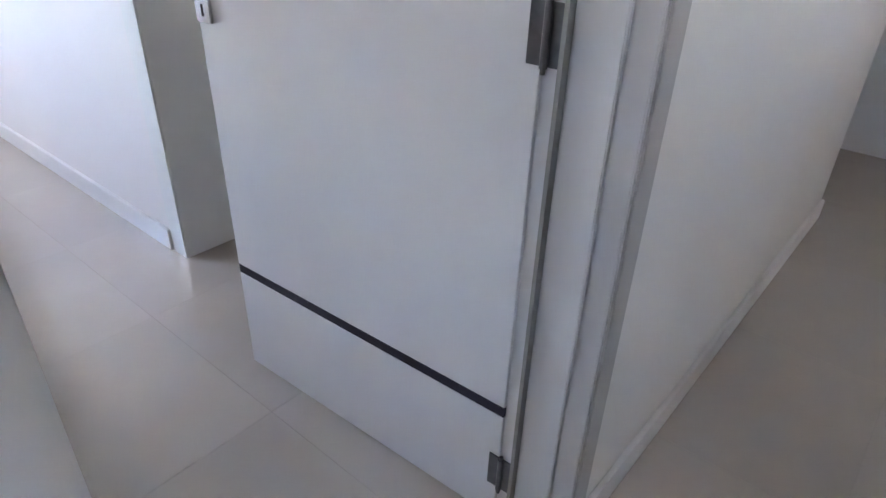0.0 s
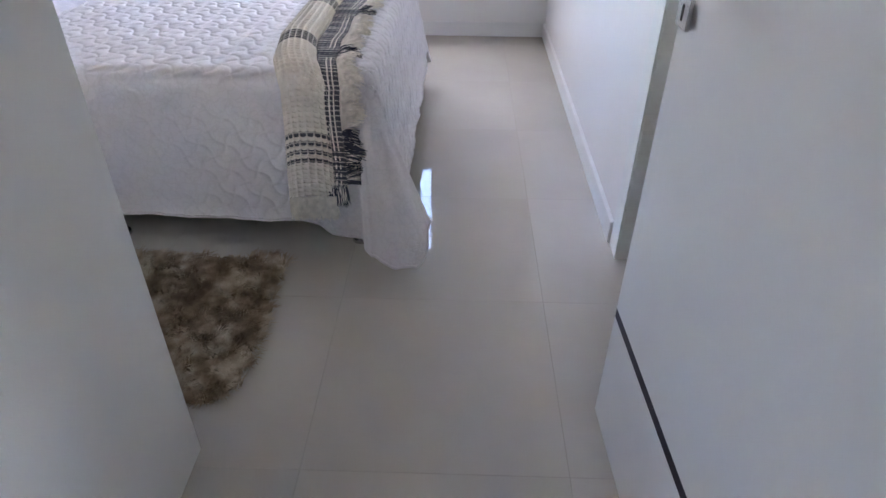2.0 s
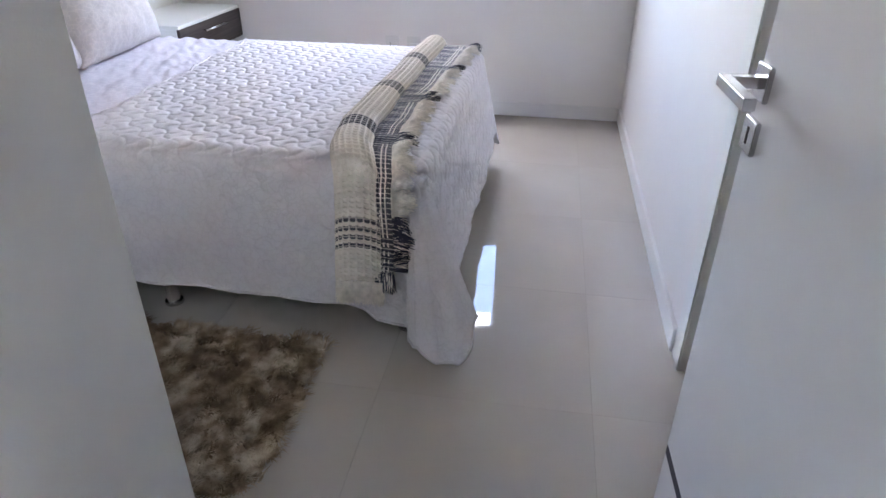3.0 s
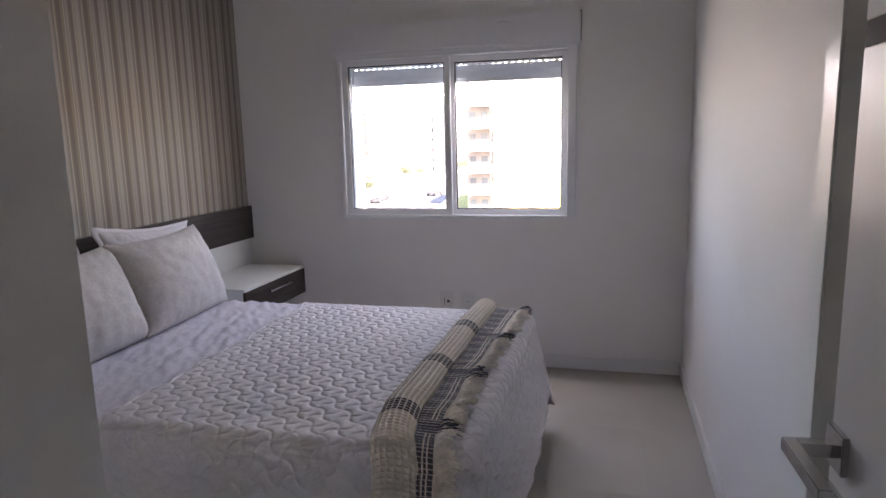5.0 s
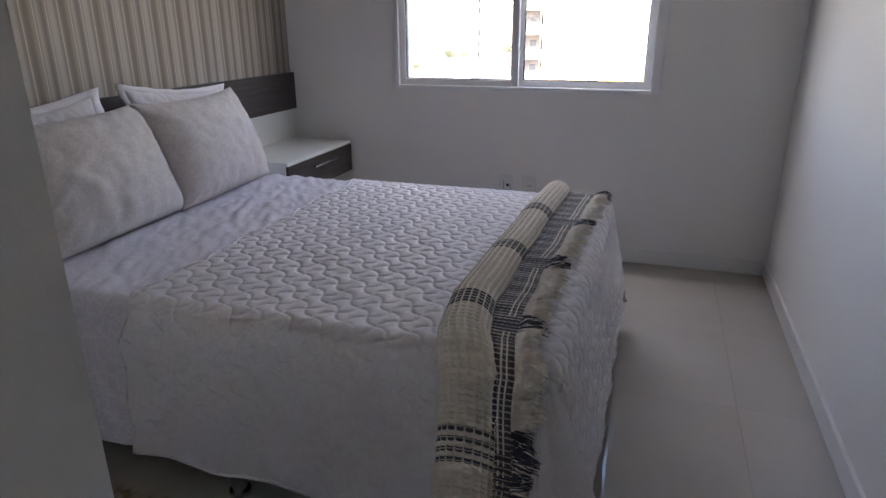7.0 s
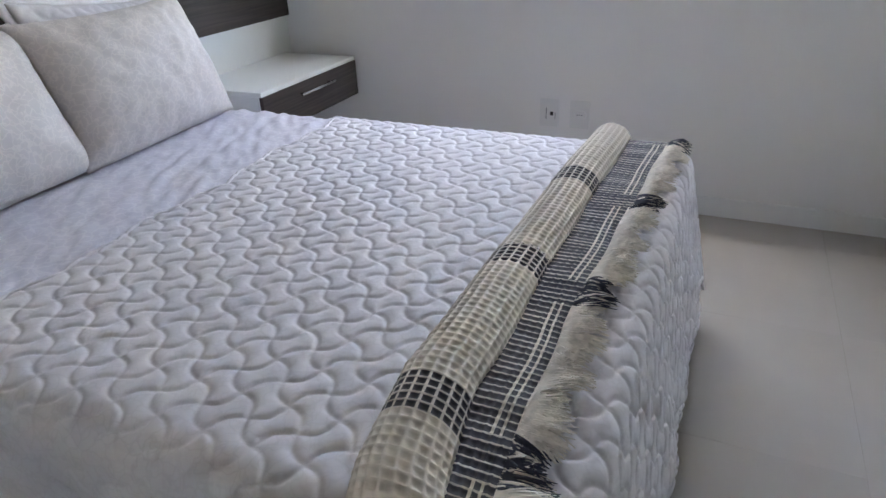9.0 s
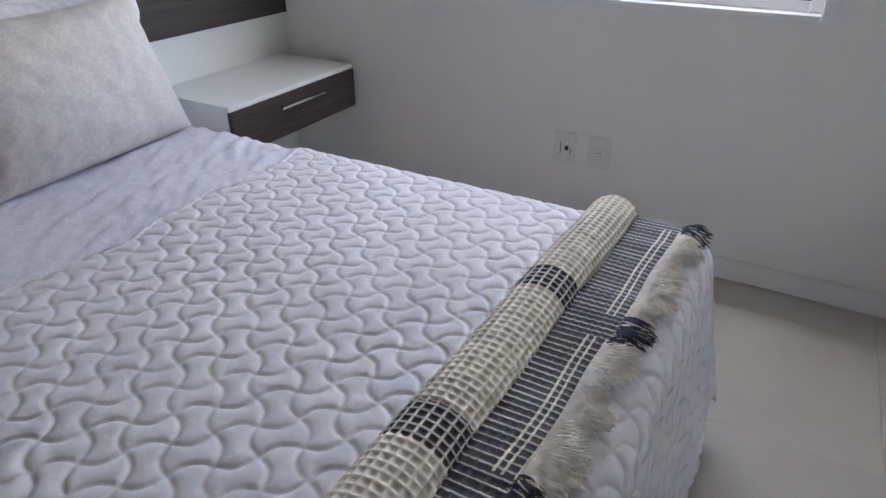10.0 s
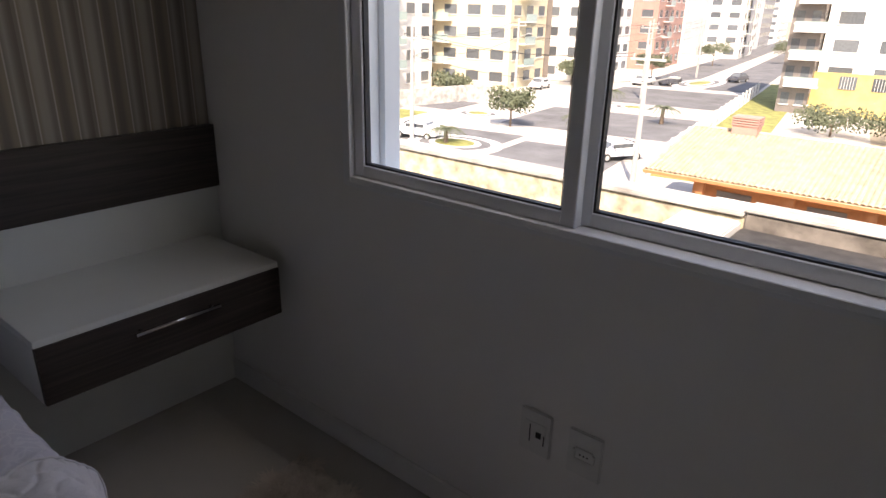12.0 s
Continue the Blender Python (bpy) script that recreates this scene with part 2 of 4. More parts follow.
def part(name, bm, mat, parent=None, label="", smooth=False, kind=""):
    me = bpy.data.meshes.new(name)
    bm.to_mesh(me)
    bm.free()
    me.materials.append(mat)
    if smooth:
        me.shade_smooth()
    ob = new(name, me)
    if parent:
        ob.parent = parent
    return tagged(ob, label, kind=kind)


def grid_part(name, pts, nu, nv, mat, parent=None, label="", uvs=None, thick=0.0, kind=""):
    """A sheet from a function's points, row by row."""
    faces = [(i * nv + j, (i + 1) * nv + j, (i + 1) * nv + j + 1, i * nv + j + 1) for i in range(nu - 1) for j in range(nv - 1)]
    me = bpy.data.meshes.new(name)
    me.from_pydata(pts, [], faces)
    if uvs is not None:
        layer = me.uv_layers.new(name="UVMap")
        idx = np.zeros(len(me.loops), dtype=np.int32)
        me.loops.foreach_get("vertex_index", idx)
        layer.data.foreach_set("uv", np.asarray(uvs, dtype=np.float32)[idx].ravel())
    me.materials.append(mat)
    me.shade_smooth()
    ob = new(name, me)
    if thick:
        s = ob.modifiers.new("thick", "SOLIDIFY")
        s.thickness, s.offset = thick, -1
    if parent:
        ob.parent = parent
    return tagged(ob, label, kind=kind)


def thing(name, label, category, at=(0, 0, 0), group="", kind=""):
    return tagged(pose_of(new(name), at), label, category, group, kind)


def pose_of(ob, at):
    ob.location = at
    return ob


def add_box(bm, x0, x1, y0, y1, z0, z1, m=None):
    r = bmesh.ops.create_cube(bm, size=1)
    bmesh.ops.scale(bm, vec=(abs(x1 - x0), abs(y1 - y0), abs(z1 - z0)), verts=r["verts"])
    bmesh.ops.translate(bm, vec=((x0 + x1) / 2, (y0 + y1) / 2, (z0 + z1) / 2), verts=r["verts"])
    if m is not None:
        bmesh.ops.transform(bm, matrix=m, verts=r["verts"])
    return r["verts"]


def box(x0, x1, y0, y1, z0, z1, bevel=0.0, seg=2):
    bm = bmesh.new()
    add_box(bm, x0, x1, y0, y1, z0, z1)
    if bevel:
        bmesh.ops.bevel(bm, geom=bm.edges[:], offset=bevel, segments=seg, affect="EDGES")
    return bm


def boxes(rows, bevel=0.0):
    bm = bmesh.new()
    for r in rows:
        add_box(bm, *r)
    if bevel:
        bmesh.ops.bevel(bm, geom=bm.edges[:], offset=bevel, segments=1, affect="EDGES")
    return bm


def add_cyl(bm, p, q, r0, r1=None, seg=16):
    p, q = Vector(p), Vector(q)
    d = q - p
    m = Matrix.Translation((p + q) / 2) @ d.to_track_quat("Z", "Y").to_matrix().to_4x4()
    bmesh.ops.create_cone(bm, cap_ends=True, segments=seg, radius1=r0, radius2=r0 if r1 is None else r1, depth=d.length, matrix=m)


def cyl(p, q, r0, r1=None, seg=16):
    bm = bmesh.new()
    add_cyl(bm, p, q, r0, r1, seg)
    return bm


def structure(name, bm, mat, label):
    return tagged(part(name, bm, mat), label, kind="structure")


# ---------- room ----------
YW, XL, XR, CEIL = 4.80, -2.155, 0.62, 2.75
GROUND = -9.0
WX0, WX1, WZ0, WZ1 = -1.45, 0.0, 0.92, 2.05

structure("wall_window", boxes([(XL, WX0, YW, YW + 0.2, 0, CEIL), (WX1, XR + 0.15, YW, YW + 0.2, 0, CEIL), (WX0, WX1, YW, YW + 0.1, 0, WZ0), (WX0, WX1, YW + 0.1, YW + 0.2, 0, 0.87), (WX0, WX1, YW, YW + 0.2, WZ1, CEIL)]), M_WALL,
          "white painted wall around the sliding window")
structure("wall_headboard", box(XL - 0.15, XL, 1.68, YW + 0.2, 0, CEIL), M_WALL, "white painted wall behind the bed's headboard")
structure("wall_side", box(XR, XR + 0.15, 2.443, YW, 0, CEIL), M_WALL, "smooth white wall facing the foot of the bed")
structure("wall_niche", boxes([(XR + 0.15, 1.25, 2.443, 2.59, 0, CEIL), (1.25, 1.4, 1.005, 2.59, 0, CEIL)]), M_WALL, "white walls of the niche behind the open door")
structure("wall_partition", box(-2.305, -0.478, 1.005, 1.662, 0, CEIL), M_WALL, "plain white partition beside the bedroom door")
# wall with the doorway: opening from -0.235 to 0.68
structure("wall_door", boxes([(-2.305, -0.262, 0.845, 1.0, 0, CEIL), (0.52, 2.55, 0.845, 1.0, 0, CEIL), (-0.262, 0.52, 0.845, 1.0, 2.13, CEIL)]), M_WALL, "white hall wall around the bedroom doorway")
# The unseen gap in the east wall is added to light the hall.
structure("wall_hall_end", boxes([(3.50, 3.65, -0.48, 2.4, 0, CEIL), (3.50, 3.65, -1.35, -1.0, 0, CEIL), (3.50, 3.65, -1.0, -0.48, 0, 1.2), (3.50, 3.65, -1.0, -0.48, 2.03, CEIL), (2.55, 3.50, 2.25, 2.4, 0, CEIL), (2.40, 2.55, 1.005, 2.4, 0, CEIL)]), M_WALL, "white walls at the end of the hallway")
# Likewise a small unseen west opening, added to let sky light in.
structure("wall_hall_back", boxes([(-1.3, 3.5, -1.35, -1.2, 0, CEIL), (-1.45, -1.3, -1.35, -0.7, 0, CEIL), (-1.45, -1.3, -0.2, 0.845, 0, CEIL), (-1.45, -1.3, -0.7, -0.42, 0, CEIL), (-1.45, -1.3, -0.42, -0.2, 0, 1.2), (-1.45, -1.3, -0.42, -0.2, 2.1, CEIL)]), M_WALL,
          "white walls on the far side of the hallway")
structure("ceiling", box(-2.4, 3.7, -1.4, 5.0, CEIL, CEIL + 0.12), M_CEIL, "flat white painted ceiling")
# Added out of view: blocks direct sun at the hall's east opening.
structure("sun_block_slab", box(3.66, 5.6, -3.8, 0.3, 2.25, 2.4), M_CEIL, "added white slab, out of view, keeping sun from the hall opening")
floor = structure("floor", box(-2.3, 3.6, -1.3, 4.99, -0.12, -0.0035), M_GROUT, "beige floor of polished large square porcelain tiles")

BT, BH = 0.014, 0.085


def skirting(x0, x1, y0, y1):
    bm = box(x0, x1, y0, y1, 0, BH, 0.003)
    return structure("baseboard", bm, M_TRIM, "low white painted baseboard")


skirting(XL + 0.02, XR - BT, YW - BT, YW - 0.0005)
skirting(XR - BT, XR - 0.0005, 2.5305, YW)
structure("trim", box(XR - 0.006, XR - 0.0005, 2.444, 2.53, 0, 2.45, 0.001), M_MDF, "flat white edge panel at the end of the wall")
skirting(0.557, 2.55, 0.831, 0.8445)
skirting(XL + 0.0005, XL + BT, 1.662, YW - BT)

# ---------- door ----------


def door():
    d = thing("door_1", "open white lacquered door with thin dark horizontal inlays", "door", (0.484, 0.992, 0), kind="structure")
    far = Vector((0.446, 1.795))
    dirn = far - Vector((0.484, 0.992))
    d.rotation_euler = (0, 0, math.atan2(dirn.y, dirn.x))
    w = dirn.length + 0.012
    # local x runs along the leaf from the hinges, local y > 0 is the side seen from the hall
    cuts = (0.008, 0.306, 0.331, 1.482, 1.51, 2.09)
    for a, b in ((0, 1), (2, 3), (4, 5)):
        part("leaf_panel", box(0.004, w, -0.035, 0, cuts[a], cuts[b], 0.0012, 1), M_DOOR, d)
    for a, b in ((1, 2), (3, 4)):
        part("inlay_strip", box(0.004, w - 0.0005, -0.0345, -0.0008, cuts[a], cuts[b]), M_INLAY, d, "thin dark inlay strip")
    h = part("door_handle", box(w - 0.052, w - 0.004, 0, 0.008, 1.006, 1.054, 0.0015), M_CHROME, d, "square brushed steel lever handle")
    bm = box(w - 0.140, w - 0.020, 0.046, 0.062, 1.022, 1.038, 0.0012)
    add_box(bm, w - 0.036, w - 0.020, 0.008, 0.046, 1.022, 1.038)
    part("lever", bm, M_CHROME, h)
    k = part("keyhole_plate", box(w - 0.052, w - 0.004, 0, 0.008, 0.932, 0.980, 0.0015), M_CHROME, d)
    part("keyhole", box(w - 0.031, w - 0.025, 0.0075, 0.0087, 0.944, 0.968), M_HOLE, k)
    for z in (0.155, 1.03, 1.90):
        bm = bmesh.new()
        add_cyl(bm, (-0.004, 0.006, z - 0.045), (-0.004, 0.006, z + 0.045), 0.006, seg=12)
        add_cyl(bm, (-0.004, 0.006, z + 0.045), (-0.004, 0.006, z + 0.053), 0.004, seg=12)
        add_cyl(bm, (-0.004, 0.006, z - 0.053), (-0.004, 0.006, z - 0.045), 0.004, seg=12)
        add_box(bm, 0.0, 0.026, 0.0005, 0.003, z - 0.043, z + 0.043)
        add_box(bm, -0.032, -0.008, 0.0005, 0.003, z - 0.043, z + 0.043)
        part("hinge", bm, M_HINGE, d, "dark nickel butt hinge")
    return d


door()


def door_frame():
    f = thing("door_frame", "white door frame with flat casing round the doorway", "door frame", kind="structure")
    part("jamb", box(-0.262, -0.232, 0.835, 1.003, 0, 2.13, 0.002), M_DOOR, f)
    part("jamb", box(0.492, 0.52, 0.835, 1.003, 0, 2.13, 0.002), M_DOOR, f)
    part("head", box(-0.232, 0.492, 0.835, 1.003, 2.10, 2.13), M_DOOR, f)
    part("door_stop", box(-0.2315, -0.212, 0.925, 0.95, 0, 2.10, 0.002), M_DOOR, f)
    part("door_stop", box(0.480, 0.4915, 0.875, 0.95, 0, 2.10, 0.002), M_DOOR, f)
    part("casing", box(-0.31, -0.240, 0.822, 0.8345, 0, 2.16, 0.003), M_DOOR, f)
    # Grey here paints the shade along the groove.
    part("casing", box(0.500, 0.556, 0.830, 0.8345, 0, 2.16, 0.001), M_CASING_SHADED, f, "casing strip with the groove's shade put into its grey colour")
    part("casing", box(-0.24, 0.498, 0.822, 0.8345, 2.115, 2.16, 0.003), M_DOOR, f)
    part("seal", box(0.466, 0.4915, 0.951, 0.958, 0, 2.10), M_SEAL, f, "grey rubber door seal")


door_frame()

# ---------- window ----------


def window():
    w = thing("window_1", "white aluminium sliding window with integrated roller shutter", "window", kind="structure")
    y0, y1 = YW - 0.018, YW + 0.10
    zb = 1.905  # underside of the shutter box
    fr = [(WX0, WX0 + 0.024, y0, y1, WZ0, zb), (WX1 - 0.05, WX1, y0, y1, WZ0, zb), (WX0 + 0.024, WX1 - 0.05, y0, y1, WZ0, WZ0 + 0.018), (WX0 + 0.024, WX1 - 0.05, y0, y1, zb - 0.02, zb)]
    part("window_frame", boxes(fr, 0.002), M_ALU, w)
    flange = [(WX0 - 0.014, WX0, y0 + 0.010, YW - 0.0005, WZ0 - 0.014, zb), (WX1, WX1 + 0.014, y0 + 0.010, YW - 0.0005, WZ0 - 0.014, zb), (WX0, WX1, y0 + 0.010, YW - 0.0005, WZ0 - 0.014, WZ0)]
    part("window_flange", boxes(flange), M_ALU, w)
    part("shutter_box", box(WX0 - 0.024, WX1 + 0.018, y0 - 0.022, YW - 0.0005, zb + 0.02, 2.085, 0.004), M_ALU, w)
    # Thin black strips stand in for the shadow outlining the box.
    part("box_shadow_line", boxes([(WX0 - 0.027, WX1 + 0.021, YW - 0.006, YW - 0.0005, 2.0855, 2.089), (WX0 - 0.0275, WX0 - 0.0245, YW - 0.006, YW - 0.0005, zb + 0.02, 2.085), (WX1 + 0.0185, WX1 + 0.0215, YW - 0.006, YW - 0.0005, zb + 0.02, 2.085)]), M_GASKET_SHADOW, w, "black strips painting the shadow line round the shutter box")
    part("box_screw_cap", cyl((-0.45, y0 - 0.0245, 2.045), (-0.37, y0 - 0.0245, 2.045), 0.0022, seg=8), M_CHROME, w, "thin metal pull slot")
    part("box_lip", box(WX0 - 0.012, WX1 + 0.010, y0 - 0.004, YW - 0.0005, zb + 0.0005, zb + 0.0195, 0.003), M_ALU, w)
    part("window_sill", box(WX0 + 0.001, WX1 - 0.001, y1 + 0.002, YW + 0.23, 0.871, 0.885, 0.003), M_ALU, w)
    for x in (WX0, WX1 - 0.05):
        part("shutter_guide", box(x, x + 0.045, y1 + 0.0005, YW + 0.16, 0.886, zb), M_ALU, w)
    mid = -0.735

    def sash(xa, xb, ya, yb, bottom):
        za, zc, t = WZ0 + 0.0185, zb - 0.0205, 0.036
        s = part("sash", boxes([(xa, xa + t, ya, yb, za, zc), (xb - t, xb, ya, yb, za, zc), (xa + t, xb - t, ya, yb, za, za + bottom), (xa + t, xb - t, ya, yb, zc - t, zc)], 0.002), M_ALU, w)
        g = 0.005
        part("gasket", boxes([(xa + t, xa + t + g, ya + 0.006, yb - 0.006, za + bottom, zc - t), (xb - t - g, xb - t, ya + 0.006, yb - 0.006, za + bottom, zc - t),
                              (xa + t + g, xb - t - g, ya + 0.006, yb - 0.006, za + bottom, za + bottom + g), (xa + t + g, xb - t - g, ya + 0.006, yb - 0.006, zc - t - g, zc - t)]), M_GASKET_SHADOW, s, "black rubber gasket")
        p = part("pane", box(xa + t + g, xb - t - g, (ya + yb) / 2 - 0.002, (ya + yb) / 2 + 0.002, za + bottom + g, zc - t - g), M_GLASS, s, "clear glass pane")
        p.visible_shadow = False

    sash(WX0 + 0.0245, mid - 0.0065, YW + 0.000, YW + 0.030, 0.032)
    sash(mid - 0.022, WX1 - 0.0505, YW + 0.034, YW + 0.064, 0.032)
    zs = 1.748
    sh = part("roller_shutter", box(WX0 + 0.04, WX1 - 0.055, YW + 0.118, YW + 0.13, zs - 0.012, zs + 0.012, 0.003), M_SHUTTER, w, "white roller shutter lowered a hand's width")
    for i in range(2):
        z = zs + 0.0125 + i * 0.0385
        part("slat", box(WX0 + 0.04, WX1 - 0.055, YW + 0.12, YW + 0.128, z, z + 0.0383, 0.003), M_SHUTTER, sh)
    n = 34
    pitch = (WX1 - WX0 - 0.095) / n
    part("slat_link", boxes([(WX0 + 0.04 + i * pitch, WX0 + 0.04 + (i + 0.55) * pitch, YW + 0.122, YW + 0.126, zs + 0.0896, zs + 0.0955) for i in range(n)]), M_SHUTTER, sh)
    part("slat", box(WX0 + 0.04, WX1 - 0.055, YW + 0.12, YW + 0.128, zs + 0.0956, zs + 0.155, 0.003), M_SHUTTER, sh)
    part("strap_box", box(WX1 + 0.004, WX1 + 0.020, y0 - 0.012, y0 + 0.010, 1.02, 1.17, 0.004), M_ALU, w)
    part("strap_knob", box(WX1 + 0.002, WX1 + 0.022, y0 - 0.022, y0 - 0.012, 1.145, 1.155, 0.002), M_ALU, w)


window()

# ---------- headboard wall ----------
hp = thing("wallpaper_panel", "striped fabric wallpaper panel over the bed", "wall panel", (XL, 0, 0))
part("wallpaper", box(0.0005, 0.012, 1.70, YW - 0.003, 0.985, 2.60), M_PAPER, hp, "beige, grey and cream striped wallpaper")
part("lower_panel", box(0.0005, 0.022, 1.70, YW - 0.003, 0.0, 0.79, 0.001), M_MDF, hp, "plain white lower panel")
hb = thing("headboard_rail", "dark oak laminate headboard band above the bed", "headboard", (XL, 0, 0))
part("board", box(0.0005, 0.040, 1.70, YW - 0.003, 0.781, 0.993, 0.0015), M_OAK, hb)
part("edge_band", box(0.002, 0.038, 1.70, YW - 0.005, 0.774, 0.7805), M_MDF, hb, "pale chipped lower edge")
cr = thing("cornice_board", "dark oak laminate cornice board above the wallpaper", "cornice", (XL, 0, 0))
part("board", box(0.0005, 0.075, 1.70, YW - 0.003, 2.60, 2.72, 0.0015), M_OAK, cr)


def nightstand(y0, y1):
    t = thing("nightstand", "wall-hung white nightstand with a dark oak drawer", "nightstand", (XL + 0.023, y0, 0.432))
    w, d, h = y1 - y0, 0.381, 0.177
    part("top", box(0, d + 0.012, 0, w, h - 0.018, h, 0.001), M_MDF, t)
    part("side", box(0, d, 0, 0.016, 0, h - 0.0185), M_MDF, t)
    part("side", box(0, d, w - 0.016, w, 0, h - 0.0185), M_MDF, t)
    part("bottom", box(0, d, 0.0165, w - 0.0165, 0, 0.016), M_MDF, t)
    part("back", box(0, 0.012, 0.0165, w - 0.0165, 0.0165, h - 0.019), M_MDF, t)
    dr = part("drawer_front", box(d + 0.0005, d + 0.018, 0.001, w - 0.001, 0.0, h - 0.0185, 0.001), M_OAK, t, "dark oak laminate drawer front")
    bm = bmesh.new()
    a, b = w / 2 - 0.125, w / 2 + 0.125
    add_cyl(bm, (d + 0.042, a, 0.115), (d + 0.042, b, 0.115), 0.0055, seg=12)
    for y in (a + 0.02, b - 0.02):
        add_cyl(bm, (d + 0.017, y, 0.115), (d + 0.042, y, 0.115), 0.004, seg=10)
    part("pull_bar", bm, M_CHROME, dr, "slim steel bar handle", smooth=True)
    return t


nightstand(4.034, 4.745)


def outlet(x, kind_of):
    o = thing("wall_socket", "white double wall plate with a " + kind_of, "socket", (x - 0.009, YW, 0.395), group="sockets under the window")
    part("plate", box(-0.044, 0.044, -0.009, -0.0005, -0.062, 0.062, 0.003), M_PLASTIC, o)
    if kind_of == "switch and socket":
        part("insert", box(-0.03, 0.03, -0.011, -0.0085, -0.03, 0.03, 0.001), M_PLASTIC, o)
        part("socket_port", box(0.004, 0.018, -0.013, -0.0105, -0.010, 0.006), M_HOLE, o, "black jack")
        part("slot", box(-0.0145, -0.0125, -0.0125, -0.0105, -0.028, 0.022), M_HOLE, o)
        part("slot", box(0.0255, 0.0275, -0.0125, -0.0105, -0.026, 0.002), M_HOLE, o)
    else:
        part("insert", box(-0.028, 0.028, -0.011, -0.0085, -0.018, 0.018, 0.006), M_PLASTIC, o)
        for i in (-1, 0, 1):
            part("pin_hole", cyl((i * 0.0095, -0.0125, 0), (i * 0.0095, -0.0105, 0), 0.0022, seg=8), M_HOLE, o)
    return o


outlet(-0.78, "switch and socket")
outlet(-0.645, "three-pin socket")

# ---------- bed ----------
BX0, BX1, BY0, BY1, BZ = -2.10, -0.145, 2.465, 3.93, 0.58
RND = 0.055


def drape(s, t, hem, lift, phase=0.0):
    """Where the point (s, t) of a sheet laid flat over the bed comes to lie."""
    cx = min(max(s, BX0 - 1), BX1 - RND)
    cy = min(max(t, BY0 + RND), BY1 - RND)
    dx, dy = s - cx, t - cy
    d = math.hypot(dx, dy)
    if d < 1e-6:
        return (s, t, BZ + lift + 0.002 * math.sin(s * 9) * math.sin(t * 7 + 1))
    nx, ny = dx / d, dy / d
    r = RND + lift
    corner = abs(nx * ny) * 2
    arc = r * math.pi / 2
    if d < arc:
        a = d / r
        return (cx + nx * r * math.sin(a), cy + ny * r * math.sin(a), BZ - RND + r * math.cos(a))
    drop = d - arc
    near = 1.0 if ny < -0.5 else 0.0
    foot = max(0.0, nx)
    rise = min(1.0, max(0.0, (s + 0.45) / 0.06))
    rise *= rise * (3 - 2 * rise)
    lim = (hem - 0.02 - 0.040 * min(1.0, max(0.0, (-s - 0.95) / 0.3)) * (hem > 0.4)) * (1 - foot) + (0.33 + 0.03 * math.sin(t * 8)) * foot
    lim += near * (rise * 0.050 * (1 - foot) + corner * 0.035) + (1 - near) * corner * 0.05
    if drop > lim:
        drop = lim + (drop - lim) * 0.12
    ang = math.atan2(ny, nx)
    run = s * abs(ny) + t * abs(nx)
    wave = 0.010 * math.sin(run * 9 + phase) + 0.006 * (1 - corner) * math.sin(run * 23 + phase) + corner * 0.012 * math.sin(ang * 4 + 1)
    k = drop / 0.5
    out = r + k * (0.025 + foot * 0.075 + corner * (0.20 if near else 0.03)) + k * wave
    return (cx + nx * out, cy + ny * out, BZ - RND - drop * (1 - 0.03 * k))


def seams(u, v, a=0.2):
    """Quilting: wavy seams in both ways, each crossing bowed the other way, as bones."""
    m = 9.0
    for i in (math.floor(u), math.floor(u) + 1):
        m = min(m, abs(u - i - (-1) ** i * a * math.sin(math.pi * v)))
    for i in (math.floor(v), math.floor(v) + 1):
        m = min(m, abs(v - i + (-1) ** i * a * math.sin(math.pi * u)))
    return m


